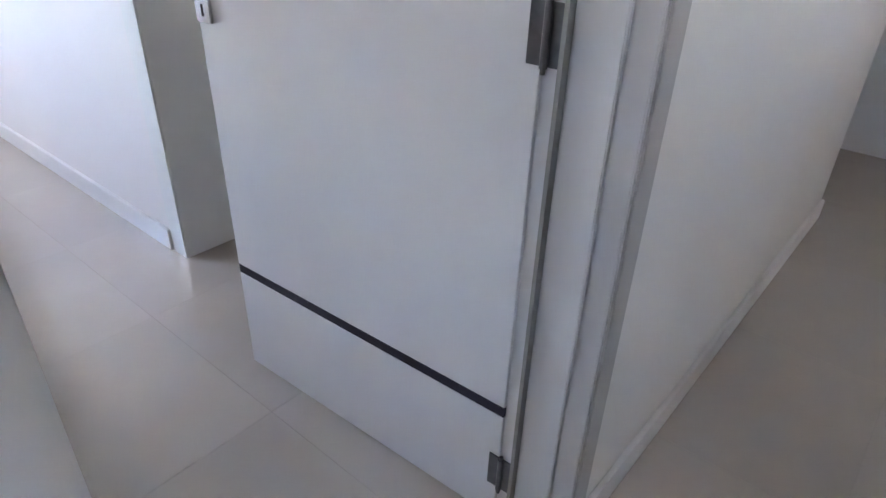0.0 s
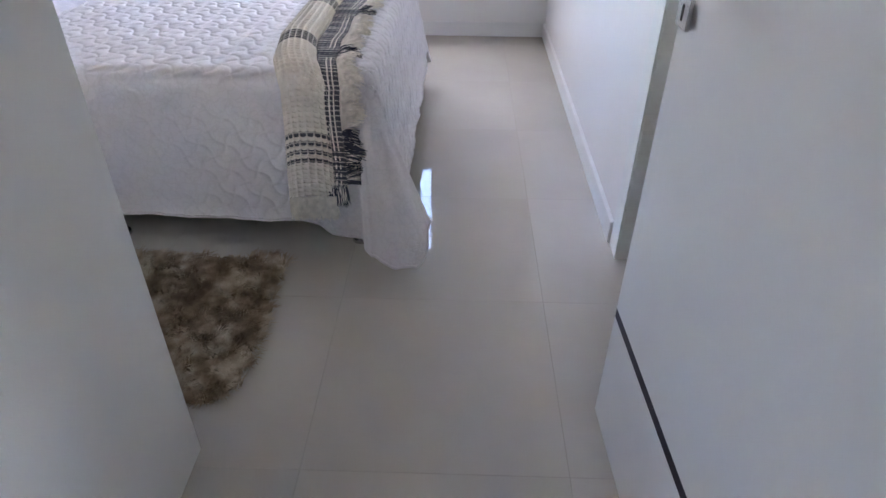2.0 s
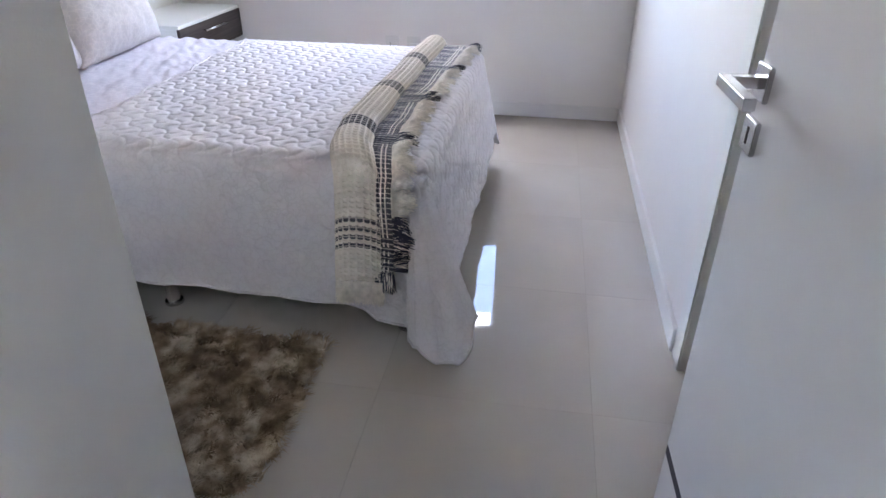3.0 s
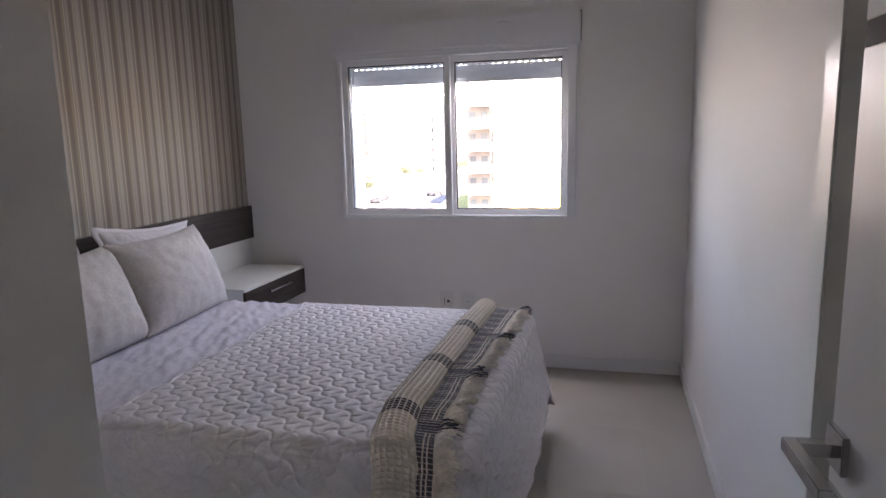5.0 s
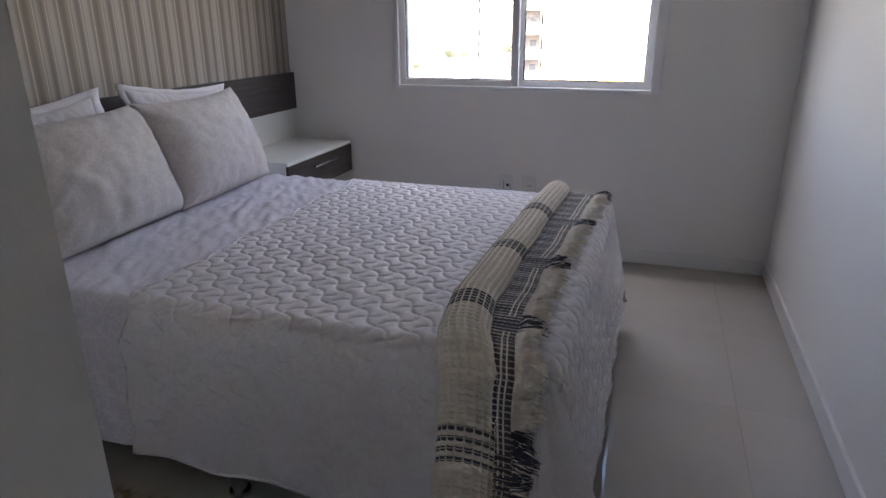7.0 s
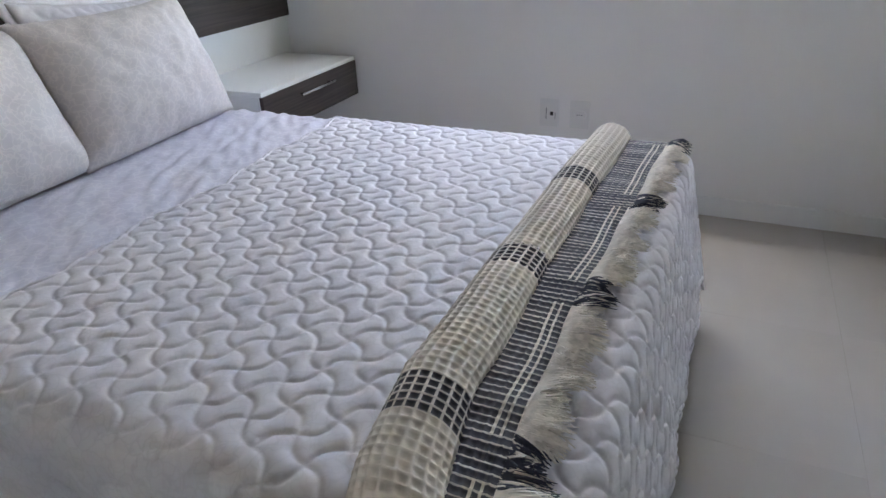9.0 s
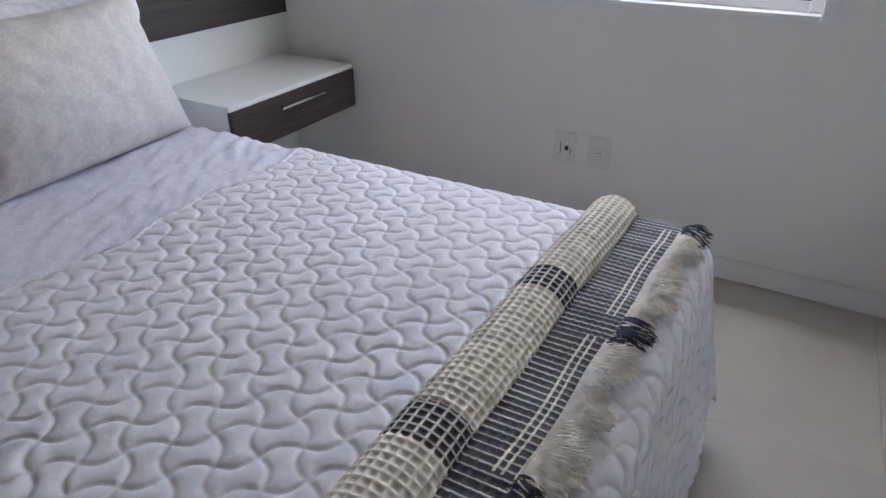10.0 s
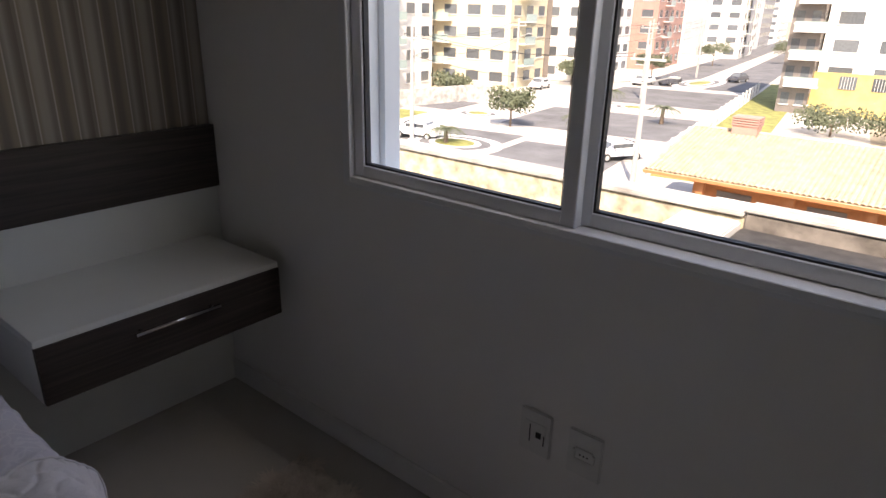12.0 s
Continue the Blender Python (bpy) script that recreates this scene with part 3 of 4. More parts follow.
def coverlet():
    c = thing("bed_coverlet", "pale lilac-grey quilted coverlet with wavy stitching draped over the bed", "coverlet")
    cell = 0.0595
    step = 0.0037
    s0, s1 = -1.285, BX1 + 0.45
    t0, t1 = BY0 - 0.47, BY1 + 0.45
    nu, nv = int((s1 - s0) / step), int((t1 - t0) / step)
    pts = []
    c45 = math.sqrt(0.5)
    for i in range(nu):
        for j in range(nv):
            f = i / (nu - 1)
            rs = s0 + (s1 - s0) * f
            ta = BY0 + RND - 0.10 - 0.405 - 0.05 * min(1, max(0, (rs + 0.40) / 0.14)) - 0.12 * min(1, max(0, (rs + 0.34) / 0.16))
            t = ta + (t1 - ta) * j / (nv - 1)
            start = s0 + (t - 3.3) * -0.01 + 0.010 * math.sin(t * 14) + 0.006 * math.sin(t * 37)
            s = start + (s1 - start) * f
            q = seams((s + t) * c45 / cell, (s - t) * c45 / cell)
            puff = min(1.0, q / 0.10) ** 0.7 * 0.0036 + (1 - (1 - min(1.0, q / 0.42)) ** 2) * 0.0026
            puff += noise.noise(Vector((s * 70, t * 70, 0))) * 0.0012 * max(0.0, 1 - q / 0.3) + noise.noise(Vector((s * 45, t * 45, 3))) * 0.0009 + noise.noise(Vector((s * 17, t * 17, 5))) * 0.0012
            side = max(0, BY0 - t) + max(0, t - BY1)
            if side > 0:
                puff *= 0.42 - 0.15 * min(1, max(0, (s + 0.3) / 0.15))
                puff += 0.034 * min(1.0, side / 0.12) * max(0.0, 1 - (s - start) / 0.08) * (0.7 + 0.3 * math.sin(side * 14))
            if i == 0:
                puff, s = -0.006, s + step
            pts.append(drape(s, t, 0.43, 0.010 + puff))
    grid_part("quilt", pts, nu, nv, M_QUILT, c, "lilac-grey quilted cloth with wavy stitching")
    for name, run in (("binding", [i * nv for i in range(nu)]), ("binding", [i * nv + nv - 1 for i in range(nu)]), ("binding", [(nu - 1) * nv + j for j in range(nv)]), ("binding", [nv + j for j in range(nv)])):
        ring, faces = [], []
        for q, k in enumerate(run[::2]):
            p = Vector(pts[k])
            for m_ in range(5):
                a = m_ * math.tau / 5
                out = Vector((math.cos(a) * 0.0035, math.cos(a) * 0.0035, math.sin(a) * 0.005))
                ring.append(tuple(p + out))
            if q:
                faces += [((q - 1) * 5 + m_, (q - 1) * 5 + (m_ + 1) % 5, q * 5 + (m_ + 1) % 5, q * 5 + m_) for m_ in range(5)]
        me = bpy.data.meshes.new(name)
        me.from_pydata(ring, [], faces)
        me.materials.append(M_QUILT)
        me.shade_smooth()
        ob = new(name, me)
        ob.parent = c


def bed():
    b = thing("bed", "double bed on chrome legs with a dark base and mattress", "bed")
    part("bed_base", box(BX0, BX1 - 0.03, BY0 + 0.03, BY1 - 0.03, 0.11, 0.33, 0.02), M_BASE, b, "black upholstered base")
    part("mattress", box(BX0, BX1 - 0.01, BY0 + 0.02, BY1 - 0.02, 0.331, BZ - 0.006, 0.04, 4), M_MATTRESS, b)
    for x in (-0.22, -1.04, -1.95):
        for y in (BY0 + 0.06, BY1 - 0.08):
            bm = cyl((x, y, 0.008), (x, y, 0.112), 0.022, seg=20)
            add_cyl(bm, (x, y, 0.0), (x, y, 0.010), 0.032, 0.030, seg=20)
            part("leg", bm, M_CHROME, b, "round chrome leg", smooth=False)


def top_sheet():
    t = thing("bed_sheet", "smooth lilac printed sheet hanging over the side of the bed", "sheet")
    step = 0.009
    s0, s1 = BX0 + 0.02, -1.15
    t0, t1 = BY0 - 0.44, BY1 + 0.44
    nu, nv = int((s1 - s0) / step), int((t1 - t0) / step)
    pts = []
    for i in range(nu):
        for j in range(nv):
            s, q = s0 + (s1 - s0) * i / (nu - 1), t0 + (t1 - t0) * j / (nv - 1)
            w = noise.noise(Vector((s * 13 + q * 3, q * 3, 0))) * 0.016 + noise.noise(Vector((s * 22 + q * 16, s * 5 - q * 6, 3))) * 0.011
            pts.append(drape(s, q, 0.395, 0.003 + abs(w) * 0.8, 2.0))
    grid_part("sheet", pts, nu, nv, M_SHEET, t)


bed()
top_sheet()
coverlet()


def pillow(name, label, mat, at, w, h, t, lean, yaw, quilted=False, flange=0.03, tip=0.0):
    """A stuffed cushion standing on its long edge. w across the bed, h up, t thick."""
    p = thing(name, label, "pillow", at, group="pillows on the bed")
    n, mm = (110, 80) if quilted else (84, 60)
    verts, faces = [], []
    rnd = random.Random(at[1])
    ph = rnd.random() * 9
    for face in (1, -1):
        for i in range(n + 1):
            for j in range(mm + 1):
                u, v = 2 * i / n - 1, 2 * j / mm - 1
                eu = 1 - abs(u) ** 2.2
                ev = 1 - abs(v) ** 2.2
                thick = t / 2 * max(0, eu * ev) ** 0.5
                x = u * w / 2 * (1 - 0.09 * (1 - v * v) * abs(u) ** 3)
                z = v * h / 2 * (1 - 0.11 * (1 - u * u) * abs(v) ** 3 * (v > 0))
                cr = noise.noise(Vector((u * 2.3 + ph, v * 2.3, face))) * 0.010 + noise.noise(Vector((u * 6 + ph, v * 5, face))) * 0.007
                thick += cr * max(0, eu * ev) ** 0.5
                if quilted:
                    q = seams((x + z) * 0.707 / 0.052, (x - z) * 0.707 / 0.052)
                    thick += min(1, q / 0.3) ** 0.6 * 0.008 * max(0, eu * ev) ** 0.3
                # creases that run in from the sewn edges and corners
                edge = max(0.0, eu * ev) ** 0.4 * (1 - max(0.0, eu * ev) ** 0.5)
                thick += edge * 0.016 * noise.noise(Vector((u * 9 + ph, v * 2.2, ph))) * abs(v) + edge * 0.014 * noise.noise(Vector(((u - v) * 7 * (1 if u * v > 0 else 0.4), (u + v) * 2, ph)))
                verts.append((face * thick, x, z + h / 2))
    k = (n + 1) * (mm + 1)
    for f in range(2):
        for i in range(n):
            for j in range(mm):
                a = f * k + i * (mm + 1) + j
                q = (a, a + mm + 1, a + mm + 2, a + 1)
                faces.append(q if f == 0 else q[::-1])
    me = bpy.data.meshes.new("cushion")
    me.from_pydata(verts, [], faces)
    bm = bmesh.new()
    bm.from_mesh(me)
    bmesh.ops.remove_doubles(bm, verts=bm.verts, dist=0.0004)
    bpy.data.meshes.remove(me)
    part("cushion", bm, mat, p, smooth=True)
    # flat sewn border
    if flange:
        bm = bmesh.new()
        ring = []
        m2 = 28
        for e in range(4):
            for i in range(m2):
                a = -1 + 2 * i / m2
                u, v = ((a, -1), (1, a), (-a, 1), (-1, -a))[e]
                row = []
                for s in (0.97, 1 + flange * 2 / h):
                    x = u * w / 2 * (1 - 0.09 * (1 - v * v) * abs(u) ** 3) * (s if abs(u) > 0.99 else 1 + (s - 1) * abs(u) ** 6)
                    z = v * h / 2 * (1 - 0.11 * (1 - u * u) * abs(v) ** 3 * (v > 0)) * (s if abs(v) > 0.99 else 1 + (s - 1) * abs(v) ** 6)
                    row.append(bm.verts.new((0.006 * math.sin(i * 1.1 + e) * (s > 1), x, max(0.0, z + h / 2))))
                ring.append(row)
        for i in range(len(ring)):
            a, b = ring[i], ring[(i + 1) % len(ring)]
            bm.faces.new((a[0], b[0], b[1], a[1]))
        f = part("flange", bm, mat, p, smooth=True)
        s = f.modifiers.new("thick", "SOLIDIFY")
        s.thickness, s.offset = 0.004, 0
    p.rotation_euler = (radians(tip), radians(-lean), radians(yaw))
    return p


pillow("pillow", "printed taupe sham pillow leaning at the head of the bed", M_PILLOW, (-1.715, 3.535, BZ + 0.016), 0.68, 0.43, 0.24, 22, 4, flange=0)
pillow("pillow", "printed taupe sham pillow leaning beside its twin", M_PILLOW, (-1.695, 2.905, BZ + 0.016), 0.70, 0.43, 0.25, 23, 3, flange=0)
pillow("quilted_pillow", "quilted lilac-grey sham pillow behind the front pillows", M_QUILT, (-1.90, 3.61, BZ + 0.02), 0.64, 0.42, 0.16, 15, 4, True, 0.022, -5)
pillow("quilted_pillow", "quilted lilac-grey sham pillow behind the front pillows", M_QUILT, (-1.91, 2.87, BZ + 0.012), 0.64, 0.42, 0.15, 15, -4, True, 0.028, 4)

# ---------- throw ----------


def throw():
    th = thing("throw_blanket", "cream waffle throw with navy bands and fringe across the bed", "throw")
    # along: 0 at the far edge of the bed, runs over the near edge and hangs down
    far_end = 3.925
    L_top = far_end - (BY0 + RND)
    total = L_top + 0.45

    def place(x, a, up):
        """x across, a metres along, up above the bed."""
        t = far_end - a
        p = drape(min(x, BX1 - RND - 0.001), t, 0.60, 0.020 + up)
        ex = x - (BX1 - RND - 0.001)
        if ex > 0:
            r = RND + 0.020 + up
            if ex < r * 1.5:
                q = ex / r
                return (BX1 - RND + r * math.sin(q), p[1], p[2] - r * (1 - math.cos(q)))
            return (BX1 - RND + r, p[1], p[2] - r - (ex - r * 1.5))
        return p

    def roll_middle(a):
        return float(np.interp(a, (0, 0.6, 1.2, 1.38, 1.5, total), (-0.368, -0.393, -0.402, -0.376, -0.338, -0.342))) + 0.002 * math.sin(a * 13)

    def flat_edge(a):
        return float(np.interp(a, (0, 0.5, 1.0, 1.38, 1.5, total), (-0.210, -0.238, -0.266, -0.258, -0.232, -0.236))) + 0.003 * math.sin(a * 19)

    # folded upper layer: a flattened tube with deep square cells
    n_a, st = int(total / 0.0027), 76
    pts, uvs = [], []
    for i in range(n_a):
        a = total * i / (n_a - 1)
        mid = roll_middle(a)
        half = float(np.interp(a, (0, 1.3, 1.5, total), (0.051, 0.058, 0.064, 0.070)))
        high = float(np.interp(a, (0, 0.02, 1.3, 1.5, total), (0.038, 0.046, 0.042, 0.020, 0.016))) + 0.003 * math.sin(a * 7)
        for j in range(st):
            f = j / (st - 1)
            ang = math.pi * (1 - f) * 1.2 - 0.31
            arc = f * 0.183
            wx, wy = abs(math.sin(math.pi * arc / WAFFLE)), abs(math.sin(math.pi * a / WAFFLE))
            ridge = 0.0052 * max(0.0, 1 - min(wx, wy) / 0.75) ** 0.8 + 0.0012 * noise.noise(Vector((arc * 40, a * 40, 1)))
            up = high * (math.sin(ang) if math.sin(ang) > 0 else 0.5 * math.sin(ang)) + ridge * max(0.25, math.sin(ang))
            pts.append(place(mid + (half + ridge * 0.8) * math.cos(ang), a, max(-0.014, up)))
            uvs.append((arc, a))
    grid_part("rolled_layer", pts, n_a, st, M_THROW, th, "cream waffle weave with navy bands", uvs)
    # flat lower layer towards the foot of the bed
    flat_total = total - 0.05
    n_a, st = int(flat_total / 0.004), 44
    pts, uvs = [], []
    for i in range(n_a):
        a = flat_total * i / (n_a - 1)
        x0, x1 = roll_middle(a) - 0.01, flat_edge(a)
        for j in range(st):
            f = j / (st - 1)
            x = x0 + (x1 - x0) * f + 0.002 * f * math.sin(a * 29)
            arc = 0.5 - (x1 - x)
            wx, wy = abs(math.sin(math.pi * arc / WAFFLE)), abs(math.sin(math.pi * a / WAFFLE))
            up = 0.004 + 0.004 * max(0.0, 1 - min(wx, wy) / 0.75) + 0.005 * f * math.sin(a * 17) + 0.004 * f * noise.noise(Vector((a * 22, 0, 2)))
            pts.append(place(x, a, up))
            uvs.append((arc, a))
    grid_part("flat_layer", pts, n_a, st, M_THROW, th, "navy and cream striped weave", uvs)

    def strand(bm, root, tip, bulge, r):
        """A drooping tuft of threads, three-sided."""
        root, tip = Vector(root), Vector(tip)
        mid = (root + tip) / 2 + Vector(bulge)
        rings = []
        for q in range(5):
            f = q / 4
            c = root * (1 - f) ** 2 + mid * 2 * f * (1 - f) + tip * f * f
            rr = r * (1 - 0.7 * f)
            rings.append([bm.verts.new((c.x + rr * math.cos(k * 2.09), c.y + rr * math.sin(k * 2.09), c.z + rr * math.sin(k * 2.09 + 1) * 0.7)) for k in range(3)])
        for q in range(4):
            for k in range(3):
                bm.faces.new((rings[q][k], rings[q][(k + 1) % 3], rings[q + 1][(k + 1) % 3], rings[q + 1][k]))

    rnd = random.Random(5)
    cream, navy = bmesh.new(), bmesh.new()
    for i in range(3600):
        a = rnd.random() * (flat_total - 0.005)
        clump = round(a / 0.014) * 0.014
        dark = a < 0.035 or any(lo + 0.035 < a < hi + 0.055 for lo, hi in THROW_BANDS if hi - lo > 0.05) or 1.62 < a
        ln = (0.034 if dark else 0.038) + 0.026 * rnd.random() + 0.012 * math.sin(clump * 57)
        root = place(flat_edge(a) - 0.002, a, 0.008)
        sway = 0.012 + 0.016 * math.sin(clump * 31) + rnd.uniform(-0.010, 0.010)
        tip = place(flat_edge(a) + ln, min(total, max(0, (a + clump) / 2 + sway)), 0.008 + rnd.uniform(0, 0.010) + 0.010 * (math.sin(clump * 83) > 0.3))
        strand(navy if dark and rnd.random() < 0.8 else cream, root, tip, (0.004, rnd.uniform(-0.022, 0.010), rnd.uniform(0.004, 0.018)), 0.0024)
    for i in range(700):
        x = -0.412 + 0.14 * rnd.random()
        root = place(x, total - 0.003, 0.004 + rnd.uniform(0, 0.012))
        ln = 0.05 + 0.025 * rnd.random()
        tip = (root[0] + rnd.uniform(-0.008, 0.008), root[1] + rnd.uniform(-0.012, 0.008), root[2] - ln)
        strand(cream, root, tip, (rnd.uniform(-0.004, 0.004), -0.004, 0), 0.0026)
    for i in range(260):
        x = -0.290 + 0.052 * rnd.random()
        root = place(x, flat_total - 0.003, 0.006)
        tip = (root[0] + rnd.uniform(-0.008, 0.012), root[1] + rnd.uniform(-0.012, 0.004), root[2] - 0.045 - 0.025 * rnd.random())
        strand(navy if rnd.random() < 0.7 else cream, root, tip, (rnd.uniform(-0.004, 0.004), -0.004, 0), 0.0024)
    part("fringe", cream, M_FRINGE, th, "long cream fringe", kind="stuff")
    part("dark_fringe", navy, M_FRINGE_DARK, th, "navy fringe tassels", kind="stuff")


throw()

# ---------- rugs ----------


def rug(label, mat, x0, x1, y0, y1, seed, skew=0.0):
    r = thing("shag_rug", label, "rug", ((x0 + x1) / 2, (y0 + y1) / 2, 0))
    rnd = random.Random(seed)
    w, d = (x1 - x0) / 2, (y1 - y0) / 2

    def edge(a):
        return 1 + 0.008 * math.sin(a * 5 + seed) + 0.010 * math.sin(a * 11) + 0.014 * math.sin(a * 31 + seed)

    def inside(x, y):
        a = math.atan2(y / d, x / w)
        k = (abs(x / w) ** 14 + abs(y / d) ** 14) ** (1 / 14)
        return k < edge(a) * 0.97

    bm = bmesh.new()
    ring = []
    for i in range(120):
        a = i / 120 * math.tau
        k = edge(a) * 0.95 / ((abs(math.cos(a)) ** 14 + abs(math.sin(a)) ** 14) ** (1 / 14))
        ring.append(bm.verts.new((math.cos(a) * k * w + skew * math.sin(a) * k * d, math.sin(a) * k * d, 0.006)))
    bm.faces.new(ring)
    ret = bmesh.ops.extrude_face_region(bm, geom=bm.faces[:])
    bmesh.ops.translate(bm, vec=(0, 0, -0.006), verts=[v for v in ret["geom"] if isinstance(v, bmesh.types.BMVert)])
    part("backing", bm, mat, r)
    verts, faces = [], []
    count = int(4 * w * d * 52000)
    for i in range(count):
        x, y = rnd.uniform(-w, w) * 1.08, rnd.uniform(-d, d) * 1.08
        if not inside(x, y):
            continue
        flow = noise.noise(Vector((x * 16, y * 16, seed))) * 6 + rnd.uniform(-0.5, 0.5)
        lx, ly = math.cos(flow), math.sin(flow)
        ln = 0.028 + 0.02 * rnd.random()
        bw = 0.0016
        px, py = -ly * bw, lx * bw
        tilt = 0.7 + 0.5 * rnd.random()
        x += skew * y
        b = len(verts)
        verts += [(x - px, y - py, 0.004), (x + px, y + py, 0.004), (x + lx * ln * 0.35 - px, y + ly * ln * 0.35 - py, 0.022), (x + lx * ln * 0.35 + px, y + ly * ln * 0.35 + py, 0.022),
                  (x + lx * ln * tilt, y + ly * ln * tilt, 0.020 + 0.012 * rnd.random())]
        faces += [(b, b + 1, b + 3, b + 2), (b + 2, b + 3, b + 4)]
    me = bpy.data.meshes.new("pile")
    me.from_pydata(verts, [], faces)
    me.materials.append(mat)
    ob = new("pile", me)
    ob.parent = r
    tagged(ob, kind="stuff")


rug("brown and cream mottled shag rug beside the bed", M_SHAG, -1.55, -0.42, 1.775, 2.40, 3)
rug("pale beige mottled shag rug between the bed and the window", M_SHAG_PALE, -1.56, -0.40, 4.07, 4.655, 8)

# ---------- outside ----------
M_ASPHALT = material("asphalt", (0.12, 0.118, 0.12), 0.9, noise_scale=0.4, vary=0.25, bump=0.4, bump_scale=30)
M_PAVING = material("pale_paving", (0.42, 0.39, 0.35), 0.85, noise_scale=0.6, vary=0.12)
M_KERB = material("white_kerb", (0.55, 0.54, 0.52), 0.8, vary=0.08)
M_GRASS = material("lawn", (0.20, 0.20, 0.06), 0.95, noise_scale=1.5, vary=0.35)
M_EARTH = material("sandy_ground", (0.30, 0.25, 0.18), 0.95, noise_scale=0.3, vary=0.3)
M_RENDER_YELLOW = material("ochre_render", (0.50, 0.37, 0.14), 0.85, noise_scale=0.8, vary=0.2)
M_RENDER_WHITE = material("white_render", (0.66, 0.64, 0.60), 0.85, noise_scale=0.5, vary=0.06)
M_RENDER_CREAM = material("cream_render", (0.55, 0.47, 0.33), 0.85, noise_scale=0.5, vary=0.08)
M_BROWN = material("brown_cladding", (0.17, 0.145, 0.13), 0.8, noise_scale=0.7, vary=0.15)
M_RED = material("brick_red_render", (0.38, 0.22, 0.18), 0.8, noise_scale=0.7, vary=0.1)
M_GREYR = material("grey_render", (0.30, 0.30, 0.31), 0.8, noise_scale=0.6, vary=0.1)
M_PANE_FAR = material("dark_far_pane", (0.10, 0.11, 0.12), 0.15, vary=0.2, piece=0.3)
M_RAIL = material("greenish_rail_glass", (0.30, 0.38, 0.36), 0.2)
M_ROOFTILE = material("clay_roof_tile", (0.50, 0.385, 0.26), 0.85, noise_scale=2, vary=0.2, piece=0.08)
M_CONC = material("stained_concrete", (0.38, 0.36, 0.33), 0.9, noise_scale=1.6, vary=0.35, bump=0.5, bump_scale=20)
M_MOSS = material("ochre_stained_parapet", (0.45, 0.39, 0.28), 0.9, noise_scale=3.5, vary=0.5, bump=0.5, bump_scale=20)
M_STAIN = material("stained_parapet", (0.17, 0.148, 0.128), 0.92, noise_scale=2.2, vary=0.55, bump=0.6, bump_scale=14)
M_GRAVEL = material("dark_gravel", (0.035, 0.032, 0.03), 0.95, noise_scale=4, vary=0.4)
M_POLE = material("concrete_pole", (0.36, 0.35, 0.33), 0.85, vary=0.08)
M_WIRE = material("black_cable", (0.03, 0.03, 0.03), 0.7)
M_LEAF = material("green_leaf", (0.085, 0.098, 0.055), 0.8, noise_scale=3, vary=0.4)
M_BARK = material("brown_bark", (0.14, 0.10, 0.07), 0.9, vary=0.2)
M_CARW = material("white_car_paint", (0.75, 0.75, 0.75), 0.25, vary=0.02)
M_CARD = material("dark_car_paint", (0.07, 0.07, 0.08), 0.25, vary=0.05)
M_TYRE = material("tyre_rubber", (0.02, 0.02, 0.02), 0.8)
M_ORANGE = material("terracotta_render", (0.42, 0.17, 0.07), 0.85, vary=0.1)

structure("ground", box(-900, 900, 5.4, 1500, GROUND - 1, GROUND), M_EARTH, "sandy ground between the streets")
own = thing("own_building", "white rendered outer wall below the bedroom", "building")
part("wall", boxes([(-14, 12, 4.7, 5.0, GROUND, -0.121), (-14, -2.306, 4.8, 5.0, -0.12, 5), (0.78, 12, 4.8, 5.0, -0.12, 5), (-2.306, 0.78, 4.8, 5.0, CEIL + 0.121, 5)]), M_RENDER_WHITE, own)


def slab(name, x0, x1, y0, y1, h, mat, label, turn=0.0, at=None):
    at = at or ((x0 + x1) / 2, (y0 + y1) / 2)
    bm = box(x0 - at[0], x1 - at[0], y0 - at[1], y1 - at[1], GROUND + 0.001, GROUND + h)
    ob = structure(name, bm, mat, label)
    ob.location = (at[0], at[1], 0)
    ob.rotation_euler = (0, 0, radians(turn))
    return ob


T = 8.0      # the avenue's turn, degrees
AVX, AVY = -27.0, 58.0


def av(u, v):
    """A place beside the avenue: u across, v along."""
    c, s_ = math.cos(radians(T)), math.sin(radians(T))
    return (AVX + u * c - v * s_, AVY + u * s_ + v * c)


slab("pavement", -22, 22, -26, 300, 0.05, M_PAVING, "pale paved avenue", T, (0, 0)).location = (AVX, AVY, 0)
for n_, (x0, x1, y0, y1) in enumerate(((-9, 7, -1, 13), (-9, 7, 22, 40), (-9, -2, 44, 280), (1.5, 8.5, 44, 280), (-16, -4, -22, -6), (-3, 6, -19, -8), (-30, -17, 3, 10))):
    slab("road", x0, x1, y0, y1, 0.06 + 0.002 * n_, M_ASPHALT, "dark asphalt road surface", T, (0, 0)).location = (AVX, AVY, 0)
slab("lawn_strip", 9, 14, -14, 60, 0.10, M_GRASS, "sunlit yellow-green lawn strip behind a fence", T, (0, 0)).location = (AVX, AVY, 0)
slab("lawn_strip", -26, -18, -8, 0, 0.10, M_GRASS, "sunlit lawn beside the side street", T, (0, 0)).location = (AVX, AVY, 0)


